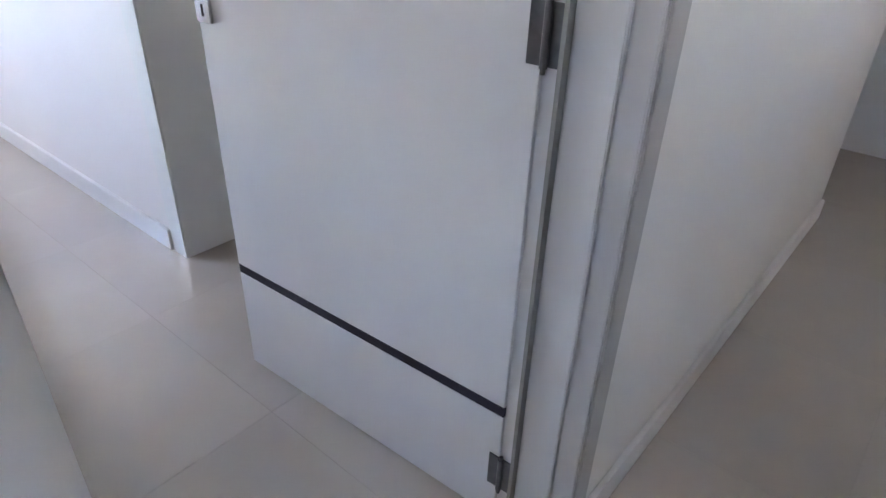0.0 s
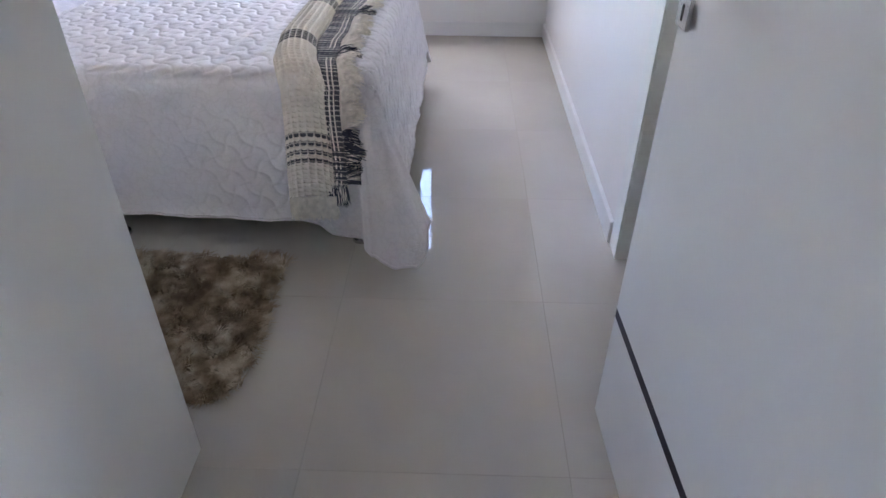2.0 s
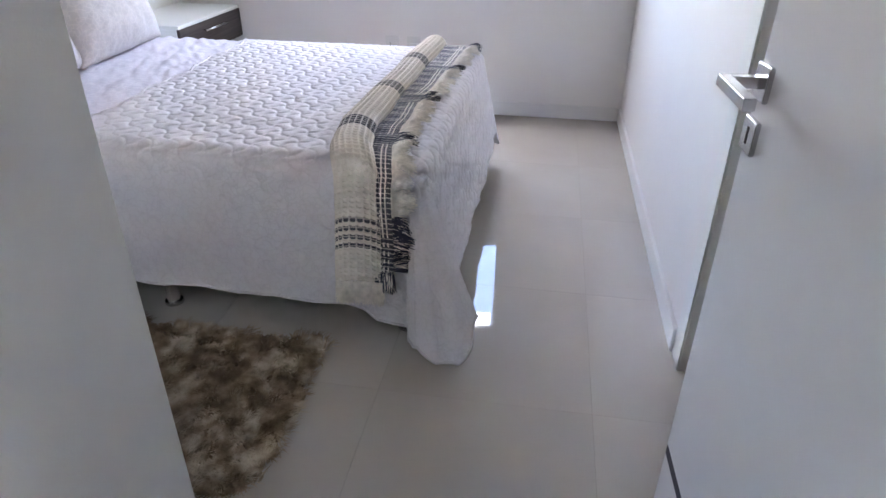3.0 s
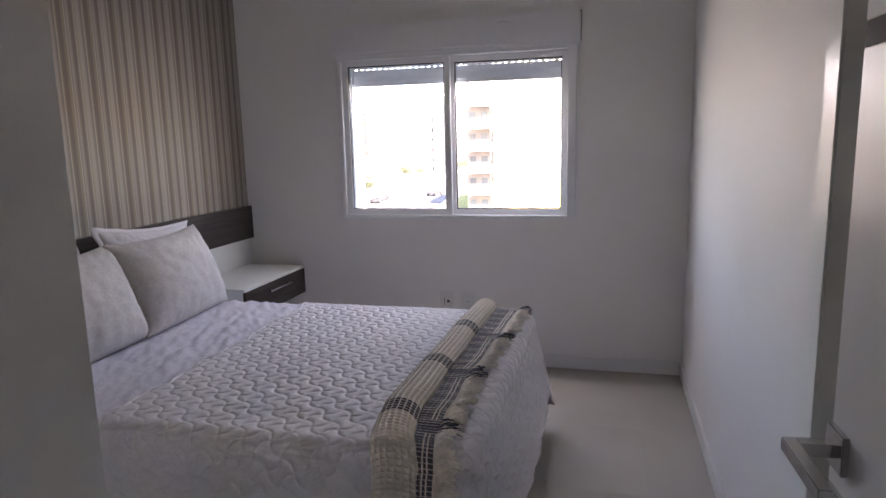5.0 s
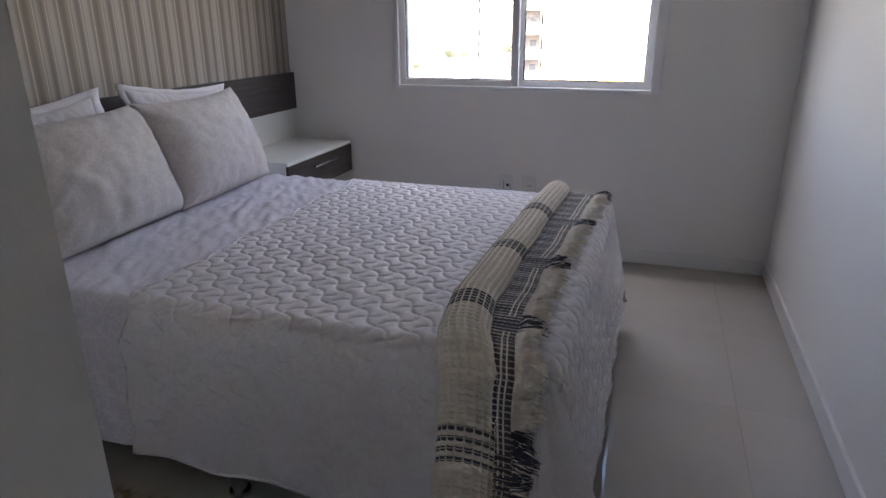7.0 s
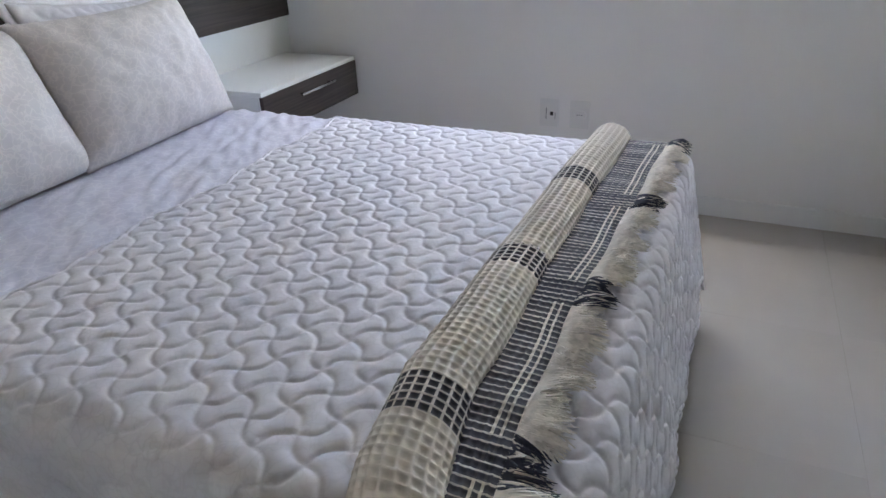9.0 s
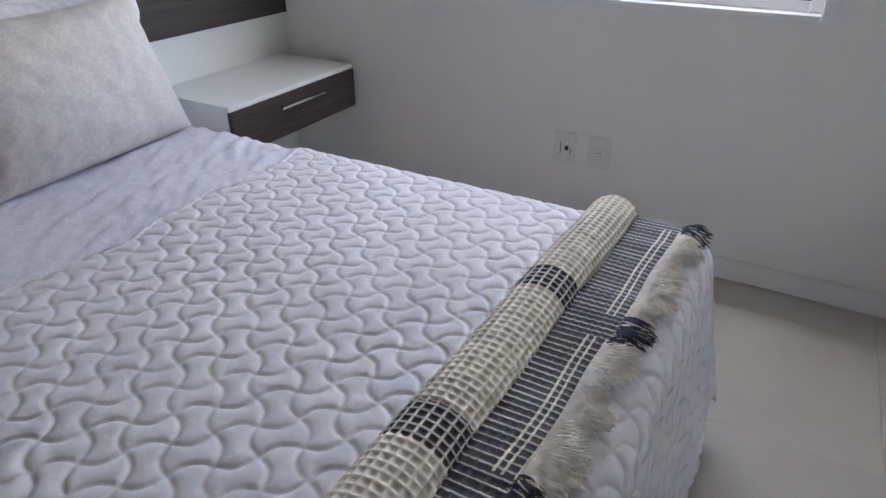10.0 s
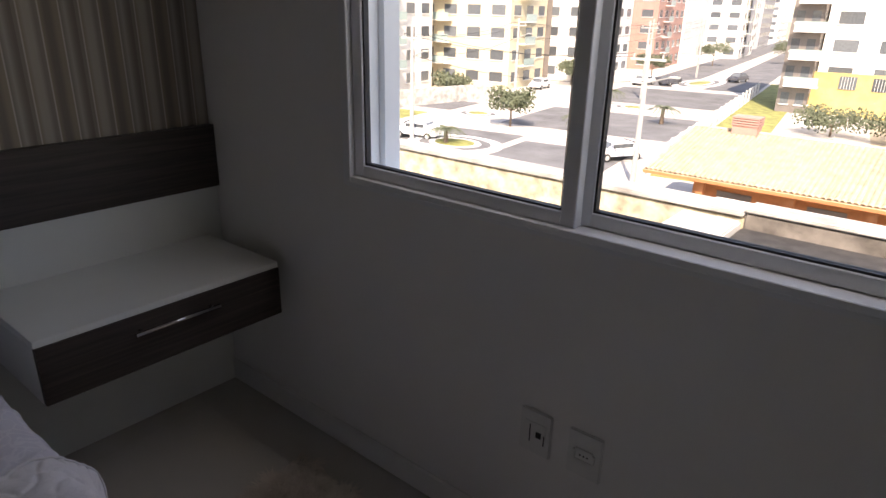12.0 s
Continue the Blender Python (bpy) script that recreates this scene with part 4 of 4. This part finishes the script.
def island(u, v, r, stretch):
    x, y = av(u, v)
    t = thing("traffic_island", "pale paved traffic island with a white kerb ring", "traffic island", (x, y, GROUND + 0.07))
    t.scale = (1, stretch, 1)
    for k, (r0, h, m) in enumerate(((r, 0.12, M_KERB), (r * 0.75, 0.14, M_ASPHALT), (r * 0.55, 0.16, M_KERB), (r * 0.42, 0.18, M_GRASS))):
        part("kerb_ring" if m is M_KERB else "bed_surface", cyl((0, 0, 0), (0, 0, h), r0, seg=40), m, t)


island(-7, -13, 4.2, 0.8)
island(-0.5, 52, 3.0, 3.0)
island(-1, 17.5, 3.0, 0.7)
island(-13, 2, 2.6, 0.8)

# parapet roof just below the window
pr = thing("parapet_roof", "neighbouring flat roof edge with stained ochre parapet and gutter", "roof")
part("roof_slab", box(-30, 25, 5.02, 14.3, -3.0, -2.75), M_CONC, pr)
part("gravel_bed", box(-2.599, 25, 5.4, 14.22, -2.749, -1.82, 0.02), M_GRAVEL, pr, "dark gravel bed")
part("back_wall", box(-30, -2.6, 14.3, 14.75, -3.0, -1.66, 0.03), M_MOSS, pr, "ochre stained parapet wall")
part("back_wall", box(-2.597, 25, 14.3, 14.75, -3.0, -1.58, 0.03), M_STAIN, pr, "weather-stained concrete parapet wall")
part("coping", box(-30, -2.6, 14.24, 14.85, -1.66, -1.57, 0.02), M_CONC, pr, "pale sunlit concrete coping")
part("coping", box(-2.597, 25, 14.26, 14.85, -1.579, -1.52, 0.02), M_CONC, pr, "pale sunlit concrete coping")
part("low_wall", box(-30, -3.6, 12.2, 12.5, -2.75, -2.12, 0.02), M_MOSS, pr)
part("cross_wall", box(-3.55, -2.6, 5.1, 14.2, -2.75, -1.70, 0.03), M_CONC, pr, "pale peeling concrete cross wall")
part("gutter", box(-30, -3.6, 12.5, 14.2, -2.75, -2.45), M_CONC, pr)
for k_ in range(40):
    part("roof_sheet", box(-26 + k_ * 0.56, -25.5 + k_ * 0.56, 6.5, 12.1, -2.75, -2.35, 0.04), M_MOSS, pr)


def tiled_house():
    h = thing("tiled_house", "low orange house with a clay tile roof and brick chimney", "house")
    x0, x1, ye, yr, ze, zr = -12.4, 9.0, 34.6, 41.5, -6.0, -4.65
    part("wall", box(x0 + 2.2, x1, ye + 1.2, 48, GROUND, ze - 0.12), M_ORANGE, h)
    part("back_roof", boxes([(x0 + 0.2, x1, yr, yr + 0.4, zr - 0.3, zr - 0.02)]), M_ROOFTILE, h)
    part("fascia", box(x0, x1, ye - 0.05, ye + 0.05, ze - 0.16, ze - 0.02), M_ORANGE, h)
    dy, dz = yr - ye, zr - ze
    L = math.hypot(dy, dz)
    m = Matrix.Translation((x0, ye, ze)) @ Matrix.Rotation(math.atan2(dz, dy), 4, "X")
    bm = bmesh.new()
    add_box(bm, 0, x1 - x0, 0, L, -0.08, 0, m)
    part("roof", bm, M_ROOFTILE, h)
    n_u, n_v = 86, 20
    tw, tl = (x1 - x0) / n_u, L / n_v
    verts, faces = [], []
    for i in range(n_u):
        for j in range(n_v):
            b = len(verts)
            for v, z in ((0, 0.05), (1.08, 0.015)):
                for k in range(5):
                    a = math.pi * k / 4
                    p = m @ Vector((i * tw + tw / 2 - math.cos(a) * tw * 0.42, (j + v) * tl, z + math.sin(a) * 0.075))
                    verts.append(tuple(p))
            faces += [(b + k, b + k + 1, b + 6 + k, b + 5 + k) for k in range(4)]
    me = bpy.data.meshes.new("roof_tiles")
    me.from_pydata(verts, [], faces)
    me.materials.append(M_ROOFTILE)
    ob = new("roof_tiles", me)
    ob.parent = h
    tagged(ob, "rows of curved clay tiles", kind="stuff")
    part("ridge", cyl((x0, yr, zr), (x1, yr, zr), 0.12, seg=10), M_ROOFTILE, h)
    ch = part("chimney", box(-10.2, -8.9, 40.8, 41.7, zr - 0.3, zr + 0.42), M_RED, h, "red brick chimney")
    for k in range(4):
        part("brick_course", box(-10.26, -8.84, 40.74, 41.76, zr + 0.42 + k * 0.13, zr + 0.51 + k * 0.13, 0.01), M_RED, ch)
    part("awning", box(-8.6, -6.2, 33.4, 34.5, ze - 0.75, ze - 0.68), M_RENDER_WHITE, h, "white awning")
    for x in (-9.8, -5.8, -2.6, 1.0):
        part("post", box(x, x + 0.35, ye + 0.4, ye + 0.75, GROUND, ze - 0.12), M_ORANGE, h)
    for x in (-9.0, -5.0, -1.6, 2.2):
        part("shutter_door", box(x, x + 1.6, ye + 1.15, ye + 1.19, GROUND + 0.1, GROUND + 2.3), M_BROWN, h)
    part("yard_wall", box(x0 - 1, x1, 30.0, 30.2, GROUND, GROUND + 1.8), M_RENDER_WHITE, h)


tiled_house()


def block(label, x, y, w, d, floors, mat, turn=0.0, bays=5, balconies=False, accent=None, fh=2.9, glazed=99):
    """An apartment block: its front looks to -y and its side to +x before the turn."""
    b = thing("apartment_building", label, "building", (x, y, GROUND))
    b.rotation_euler = (0, 0, radians(turn))
    h = floors * fh + 1.0
    part("wall", box(-w / 2, w / 2, -d / 2, d / 2, 0, h), mat, b)
    part("roof", box(-w / 2 - 0.2, w / 2 + 0.2, -d / 2 - 0.2, d / 2 + 0.2, h, h + 0.3), M_CONC, b)
    win, sill = [], []
    for f in range(min(floors, glazed)):
        z = 1.0 + f * fh
        for (n, span, along) in ((bays, w, 0), (max(3, int(bays * d / w)), d, 1)):
            for i in range(n):
                c = -span / 2 + (i + 0.5) * span / n
                ww = span / n * 0.27
                if along == 0:
                    win.append((c - ww, c + ww, -d / 2 - 0.02, -d / 2 + 0.02, z, z + 1.3))
                    sill.append((c - ww - 0.1, c + ww + 0.1, -d / 2 - 0.12, -d / 2 - 0.021, z - 0.1, z))
                else:
                    win.append((w / 2 - 0.02, w / 2 + 0.02, c - ww, c + ww, z, z + 1.3))
                    sill.append((w / 2 + 0.021, w / 2 + 0.12, c - ww - 0.1, c + ww + 0.1, z - 0.1, z))
    for a in win:
        part("window", boxes([a]), M_PANE_FAR, b)
    part("sills", boxes(sill), M_RENDER_WHITE, b, kind="stuff")
    if accent:
        part("accent_band", box(-w * 0.12, w * 0.12, -d / 2 - 0.14, -d / 2 - 0.021, 0.5, h - 0.5), accent, b)
        part("accent_band", box(w / 2 + 0.13, w / 2 + 0.2, -d * 0.15, d * 0.15, 0.5, h - 0.5), accent, b)
    if balconies:
        for f in range(1, floors):
            z = f * fh + 0.1
            for along in (0, 1):
                c0 = -w * 0.33 if along == 0 else -d * 0.3
                bm = box(c0, c0 + 3.4, -d / 2 - 1.2, -d / 2 - 0.13, z, z + 0.14) if along == 0 else box(w / 2 + 0.13, w / 2 + 1.2, c0, c0 + 3.4, z, z + 0.14)
                bal = part("balcony", bm, M_RENDER_WHITE, b)
                bm = box(c0, c0 + 3.4, -d / 2 - 1.2, -d / 2 - 1.15, z + 0.15, z + 1.1) if along == 0 else box(w / 2 + 1.15, w / 2 + 1.2, c0, c0 + 3.4, z + 0.15, z + 1.1)
                part("railing", bm, M_RAIL, bal)
    return b


# left side of the avenue, from near to far
block("white apartment building with small balconies", -66, 66, 14, 14, 5, M_RENDER_WHITE, 8, 4, True)
block("cream apartment building with green glass balconies", -59, 84, 15, 12, 6, M_RENDER_CREAM, 8, 4, True)
block("white and brown apartment building over an open garage", -57.5, 106, 16, 22, 5, M_RENDER_WHITE, 8, 4, False, M_BROWN)
block("red and white apartment building", -60, 138, 16, 22, 7, M_RED, 8, 4, True)
block("white apartment tower with grey bands", -62, 190, 22, 26, 8, M_RENDER_WHITE, 8, 5, True, M_GREYR)
block("pale grey apartment building far down the avenue", -74, 250, 24, 30, 9, M_GREYR, 8, 5)
block("white apartment building far down the avenue", -88, 330, 26, 40, 8, M_RENDER_WHITE, 8, 5)
block("cream apartment building behind the street corner", -90, 100, 20, 20, 8, M_RENDER_CREAM, 8, 5)
# right side
block("yellow and white apartment building beside a lawn", -4.6, 97, 22, 16, 7, M_RENDER_WHITE, 4, 5, glazed=4)
block("brown clad apartment tower with recessed balconies", -17.1, 93, 3.1, 14, 8, M_BROWN, 4, 2, True)
block("white apartment building behind the lawn", 18, 100, 20, 20, 7, M_RENDER_WHITE, 4, 5)
block("white apartment building beyond the brown tower", -24, 190, 18, 26, 7, M_RENDER_WHITE, 8, 5, True)
block("pink apartment building beyond the brown tower", -34, 260, 18, 30, 8, M_RED, 8, 5)


def shop_front():
    f = tagged(new("shop_front"), "low ochre front with barred windows below the white apartment building", "building")
    part("ground_floor", box(-15.3, 6.0, 87.9, 88.4, GROUND, GROUND + 4.6), M_RENDER_YELLOW, f)
    for x in (-12.6, -9.4, -4.4, -1.2, 2.9):
        w = part("window", box(x, x + 1.7, 87.84, 87.899, GROUND + 2.9, GROUND + 4.3), M_PANE_FAR, f, "dark barred window")
        part("window_bar", boxes([(x + k * 0.28 - 0.015, x + k * 0.28 + 0.015, 87.78, 87.839, GROUND + 2.9, GROUND + 4.3) for k in range(1, 6)]), M_RENDER_WHITE, w, kind="stuff")


shop_front()


def low_wall():
    w = thing("garden_wall", "pale garden wall along the side street", "wall")
    part("wall", box(-9, 9, -0.15, 0.15, 0, 1.9), M_CONC, w)
    w.matrix_basis = pose(-48.5, 61, GROUND, 0, 0, 80)


low_wall()


def fence():
    f = thing("lawn_fence", "low pale fence posts and rails along the lawn", "fence")
    for i in range(20):
        x, y = av(8.9, -14 + i * 3.0)
        part("post", box(x - 0.1, x + 0.1, y - 0.1, y + 0.1, GROUND, GROUND + 1.7), M_KERB, f)
    a, b = av(8.9, -14), av(8.9, 43)
    for z in (0.8, 1.5):
        part("rail", cyl((*a, GROUND + z), (*b, GROUND + z), 0.05, seg=6), M_KERB, f)
    part("panel", box(-17.3, -12.6, 37.0, 37.06, GROUND, GROUND + 1.5), M_RAIL, f)


fence()


def pole(x, y, h, lamp=True, label="concrete utility pole with cross arm and street lamp"):
    p = thing("utility_pole", label, "utility pole", (x, y, GROUND), group="poles along the avenue")
    part("shaft", cyl((0, 0, 0), (0, 0, h), 0.19, 0.12, 10), M_POLE, p)
    part("cross_arm", box(-1.1, 1.1, -0.06, 0.06, h - 0.9, h - 0.75), M_POLE, p)
    for i in (-0.9, 0, 0.9):
        part("insulator", cyl((i, 0, h - 0.75), (i, 0, h - 0.5), 0.06, seg=8), M_POLE, p)
    if lamp:
        part("lamp_arm", cyl((0, 0, h - 2.2), (1.8, -0.6, h - 1.7), 0.04, seg=8), M_POLE, p)
        part("lamp_head", box(1.7, 2.3, -0.8, -0.5, h - 1.75, h - 1.62, 0.03), M_POLE, p)
    return p


POLES = ((-35.4, 42.6, 9), (-44.8, 72, 9.5), (-16.0, 42.2, 8.6), (-33.5, 84, 9.5), (-47, 118, 9.5), (-39, 120, 9.5), (-53, 160, 9.5))
for q in POLES:
    pole(*q)


def wires():
    w = thing("power_lines", "black power lines slung between the utility poles", "cable")
    runs = ((0, 1), (1, 3), (1, 4), (0, 2), (4, 6), (3, 5))
    for a, b in runs:
        for off, dz in ((-0.9, 0), (0.9, 0), (0, -1.6)):
            pa, pb = POLES[a], POLES[b]
            p0, p1 = Vector((pa[0] + off, pa[1], GROUND + pa[2] - 0.5 + dz)), Vector((pb[0] + off, pb[1], GROUND + pb[2] - 0.5 + dz))
            bm = bmesh.new()
            prev = p0
            for i in range(1, 9):
                f = i / 8
                c = p0.lerp(p1, f) - Vector((0, 0, 4 * f * (1 - f) * 0.7))
                add_cyl(bm, prev, c, 0.018, seg=5)
                prev = c
            part("cable", bm, M_WIRE, w)


wires()


def tree(x, y, h, spread, label, seed):
    t = thing("tree", label, "tree", (x, y, GROUND))
    rnd = random.Random(seed)
    bm = bmesh.new()
    add_cyl(bm, (0, 0, 0), (0, 0, h * 0.5), 0.12, 0.07, 8)
    tips = []
    for i in range(7):
        a = i / 7 * math.tau + rnd.random()
        tip = (math.cos(a) * spread * 0.6, math.sin(a) * spread * 0.6, h * (0.6 + 0.3 * rnd.random()))
        add_cyl(bm, (0, 0, h * 0.42), tip, 0.05, 0.02, 6)
        tips.append(tip)
    part("trunk", bm, M_BARK, t)
    verts, faces = [], []
    for i in range(1500):
        c = rnd.choice(tips)
        r = spread * 0.55 * rnd.random() ** 0.5
        a, e = rnd.random() * math.tau, rnd.uniform(-1, 1)
        p = Vector((c[0] + r * math.cos(a) * math.sqrt(1 - e * e), c[1] + r * math.sin(a) * math.sqrt(1 - e * e), c[2] + r * 0.6 * e))
        u = Vector((rnd.uniform(-1, 1), rnd.uniform(-1, 1), rnd.uniform(-1, 1))).normalized() * 0.16
        v = u.orthogonal().normalized() * 0.09
        b = len(verts)
        verts += [tuple(p - u), tuple(p + v), tuple(p + u), tuple(p - v)]
        faces.append((b, b + 1, b + 2, b + 3))
    me = bpy.data.meshes.new("crown")
    me.from_pydata(verts, [], faces)
    me.materials.append(M_LEAF)
    ob = new("crown", me)
    ob.parent = t
    return t


def palm(x, y, h, r, seed):
    t = thing("palm", "small palm with arching fronds on the traffic island", "palm", (x, y, GROUND))
    rnd = random.Random(seed)
    part("trunk", cyl((0, 0, 0), (0, 0, h), 0.22, 0.15, 10), M_BARK, t)
    for i in range(18):
        a = i / 18 * math.tau + rnd.random() * 0.3
        up = rnd.uniform(0.2, 1.0)
        bm = bmesh.new()
        for k in range(14):
            f = (k + 1) / 14
            q = lambda g: Vector((math.cos(a) * r * g, math.sin(a) * r * g, h + up * r * (g - 0.9 * g * g * 1.6)))
            c = q(f)
            side = Vector((-math.sin(a), math.cos(a), 0)) * 0.35 * (1 - f * 0.6)
            d = (q(f) - q(f - 0.06)).normalized() * 0.10
            for sgn in (-1, 1):
                v = [bm.verts.new(c), bm.verts.new(c + d), bm.verts.new(c + side * sgn + d * 2 - Vector((0, 0, 0.12)))]
                bm.faces.new(v)
        part("frond", bm, M_LEAF, t)
    return t


tree(-33.8, 54.7, 3.6, 2.2, "round street tree with dark green leaves", 1)
tree(-50, 66, 3.2, 2.4, "dark green tree against the garden wall", 4)
tree(-48, 92, 3.4, 2.6, "dark green tree before the garage", 5)
tree(-43, 110, 4.0, 2.8, "street tree beside the avenue", 6)
tree(-10, 72, 2.4, 3.2, "wide green bush behind the lawn", 7)
tree(-4.5, 72, 2.6, 3.2, "wide green bush behind the lawn", 8)
tree(-46, 150, 5.0, 3.4, "street tree far down the avenue", 9)
tree(-36, 170, 5.0, 3.4, "street tree far down the avenue", 10)
palm(-32.6, 43.6, 1.3, 1.5, 1)
palm(-27.5, 56.5, 1.6, 1.6, 2)
palm(-34, 76, 1.6, 1.8, 3)
palm(-24, 67, 1.6, 1.6, 4)


def car(x, y, turn, paint, label):
    c = thing("car", label, "car", (x, y, GROUND + 0.07))
    c.rotation_euler = (0, 0, radians(turn))
    bm = bmesh.new()
    prof = ((-2.05, 0.35), (-2.08, 0.75), (-1.25, 0.88), (-0.65, 1.38), (0.75, 1.42), (1.55, 1.0), (2.05, 0.92), (2.08, 0.35))
    for yy in (-0.82, 0.82):
        vs = [bm.verts.new((px, yy * (0.86 if pz > 1.2 else 1), pz)) for px, pz in prof]
        bm.faces.new(vs if yy < 0 else vs[::-1])
    bm.verts.ensure_lookup_table()
    k = len(prof)
    for i in range(k):
        a, b = i, (i + 1) % k
        bm.faces.new((bm.verts[a], bm.verts[k + a], bm.verts[k + b], bm.verts[b]))
    bmesh.ops.bevel(bm, geom=bm.edges[:], offset=0.05, segments=2, affect="EDGES")
    bmesh.ops.recalc_face_normals(bm, faces=bm.faces[:])
    part("body", bm, paint, c)
    for yy in (-0.795, 0.795):
        part("side_glass", box(-0.75, 0.95, yy - 0.03 , yy + 0.03, 0.98, 1.28, 0.02), M_PANE_FAR, c)
    for sgn, xx in ((1, 1.2), (-1, -1.0)):
        m = Matrix.Translation((xx, 0, 1.16)) @ Matrix.Rotation(radians(-52 if sgn < 0 else 62) * 1.0, 4, "Y")
        bm = bmesh.new()
        add_box(bm, -0.26, 0.26, -0.66, 0.66, -0.015, 0.015, m)
        part("windscreen", bm, M_PANE_FAR, c)
    for xx in (-1.3, 1.3):
        for yy in (-0.8, 0.8):
            wh = part("wheel", cyl((xx, yy - 0.09, 0.31), (xx, yy + 0.09, 0.31), 0.31, seg=18), M_TYRE, c)
            part("rim", cyl((xx, yy - 0.10, 0.31), (xx, yy + 0.10, 0.31), 0.18, seg=14), M_POLE, wh)
    return c


car(-36.2, 44.2, 15, M_CARW, "white hatchback parked by the traffic island")
car(-20.2, 48.5, 60, M_CARW, "white car parked beside the fence")
car(-40.5, 101, 80, M_CARW, "white van parked along the avenue")
car(-37.5, 104, 80, M_CARD, "dark car parked along the avenue")
car(-31.5, 118, 80, M_CARD, "dark car driving lane side of the avenue")
car(-48.5, 84, 98, M_CARW, "white car parked before the garage")


# ---------- floor tiles, last ----------


def tiles():
    made = {}
    x0, y0, p, g = -0.240 - 0.6 * 4, 1.614 - 0.6 * 5, 0.6, 0.0005

    def tile_mesh(w, d):
        key = (round(w, 3), round(d, 3))
        if key not in made:
            bm = box(0, w, 0, d, -0.003, 0, 0.0003, 1)
            me = bpy.data.meshes.new("tile")
            bm.to_mesh(me)
            bm.free()
            me.materials.append(M_TILE)
            made[key] = me
        return made[key]

    for i in range(11):
        for j in range(12):
            xa, xb = max(-2.3, x0 + i * p + g / 2), min(3.6, x0 + (i + 1) * p - g / 2)
            ya, yb = max(-1.3, y0 + j * p + g / 2), min(4.99, y0 + (j + 1) * p - g / 2)
            if xb - xa < 0.02 or yb - ya < 0.02:
                continue
            ob = new("tile", tile_mesh(xb - xa, yb - ya))
            ob.location = (xa, ya, 0)
            ob.parent = floor


tiles()
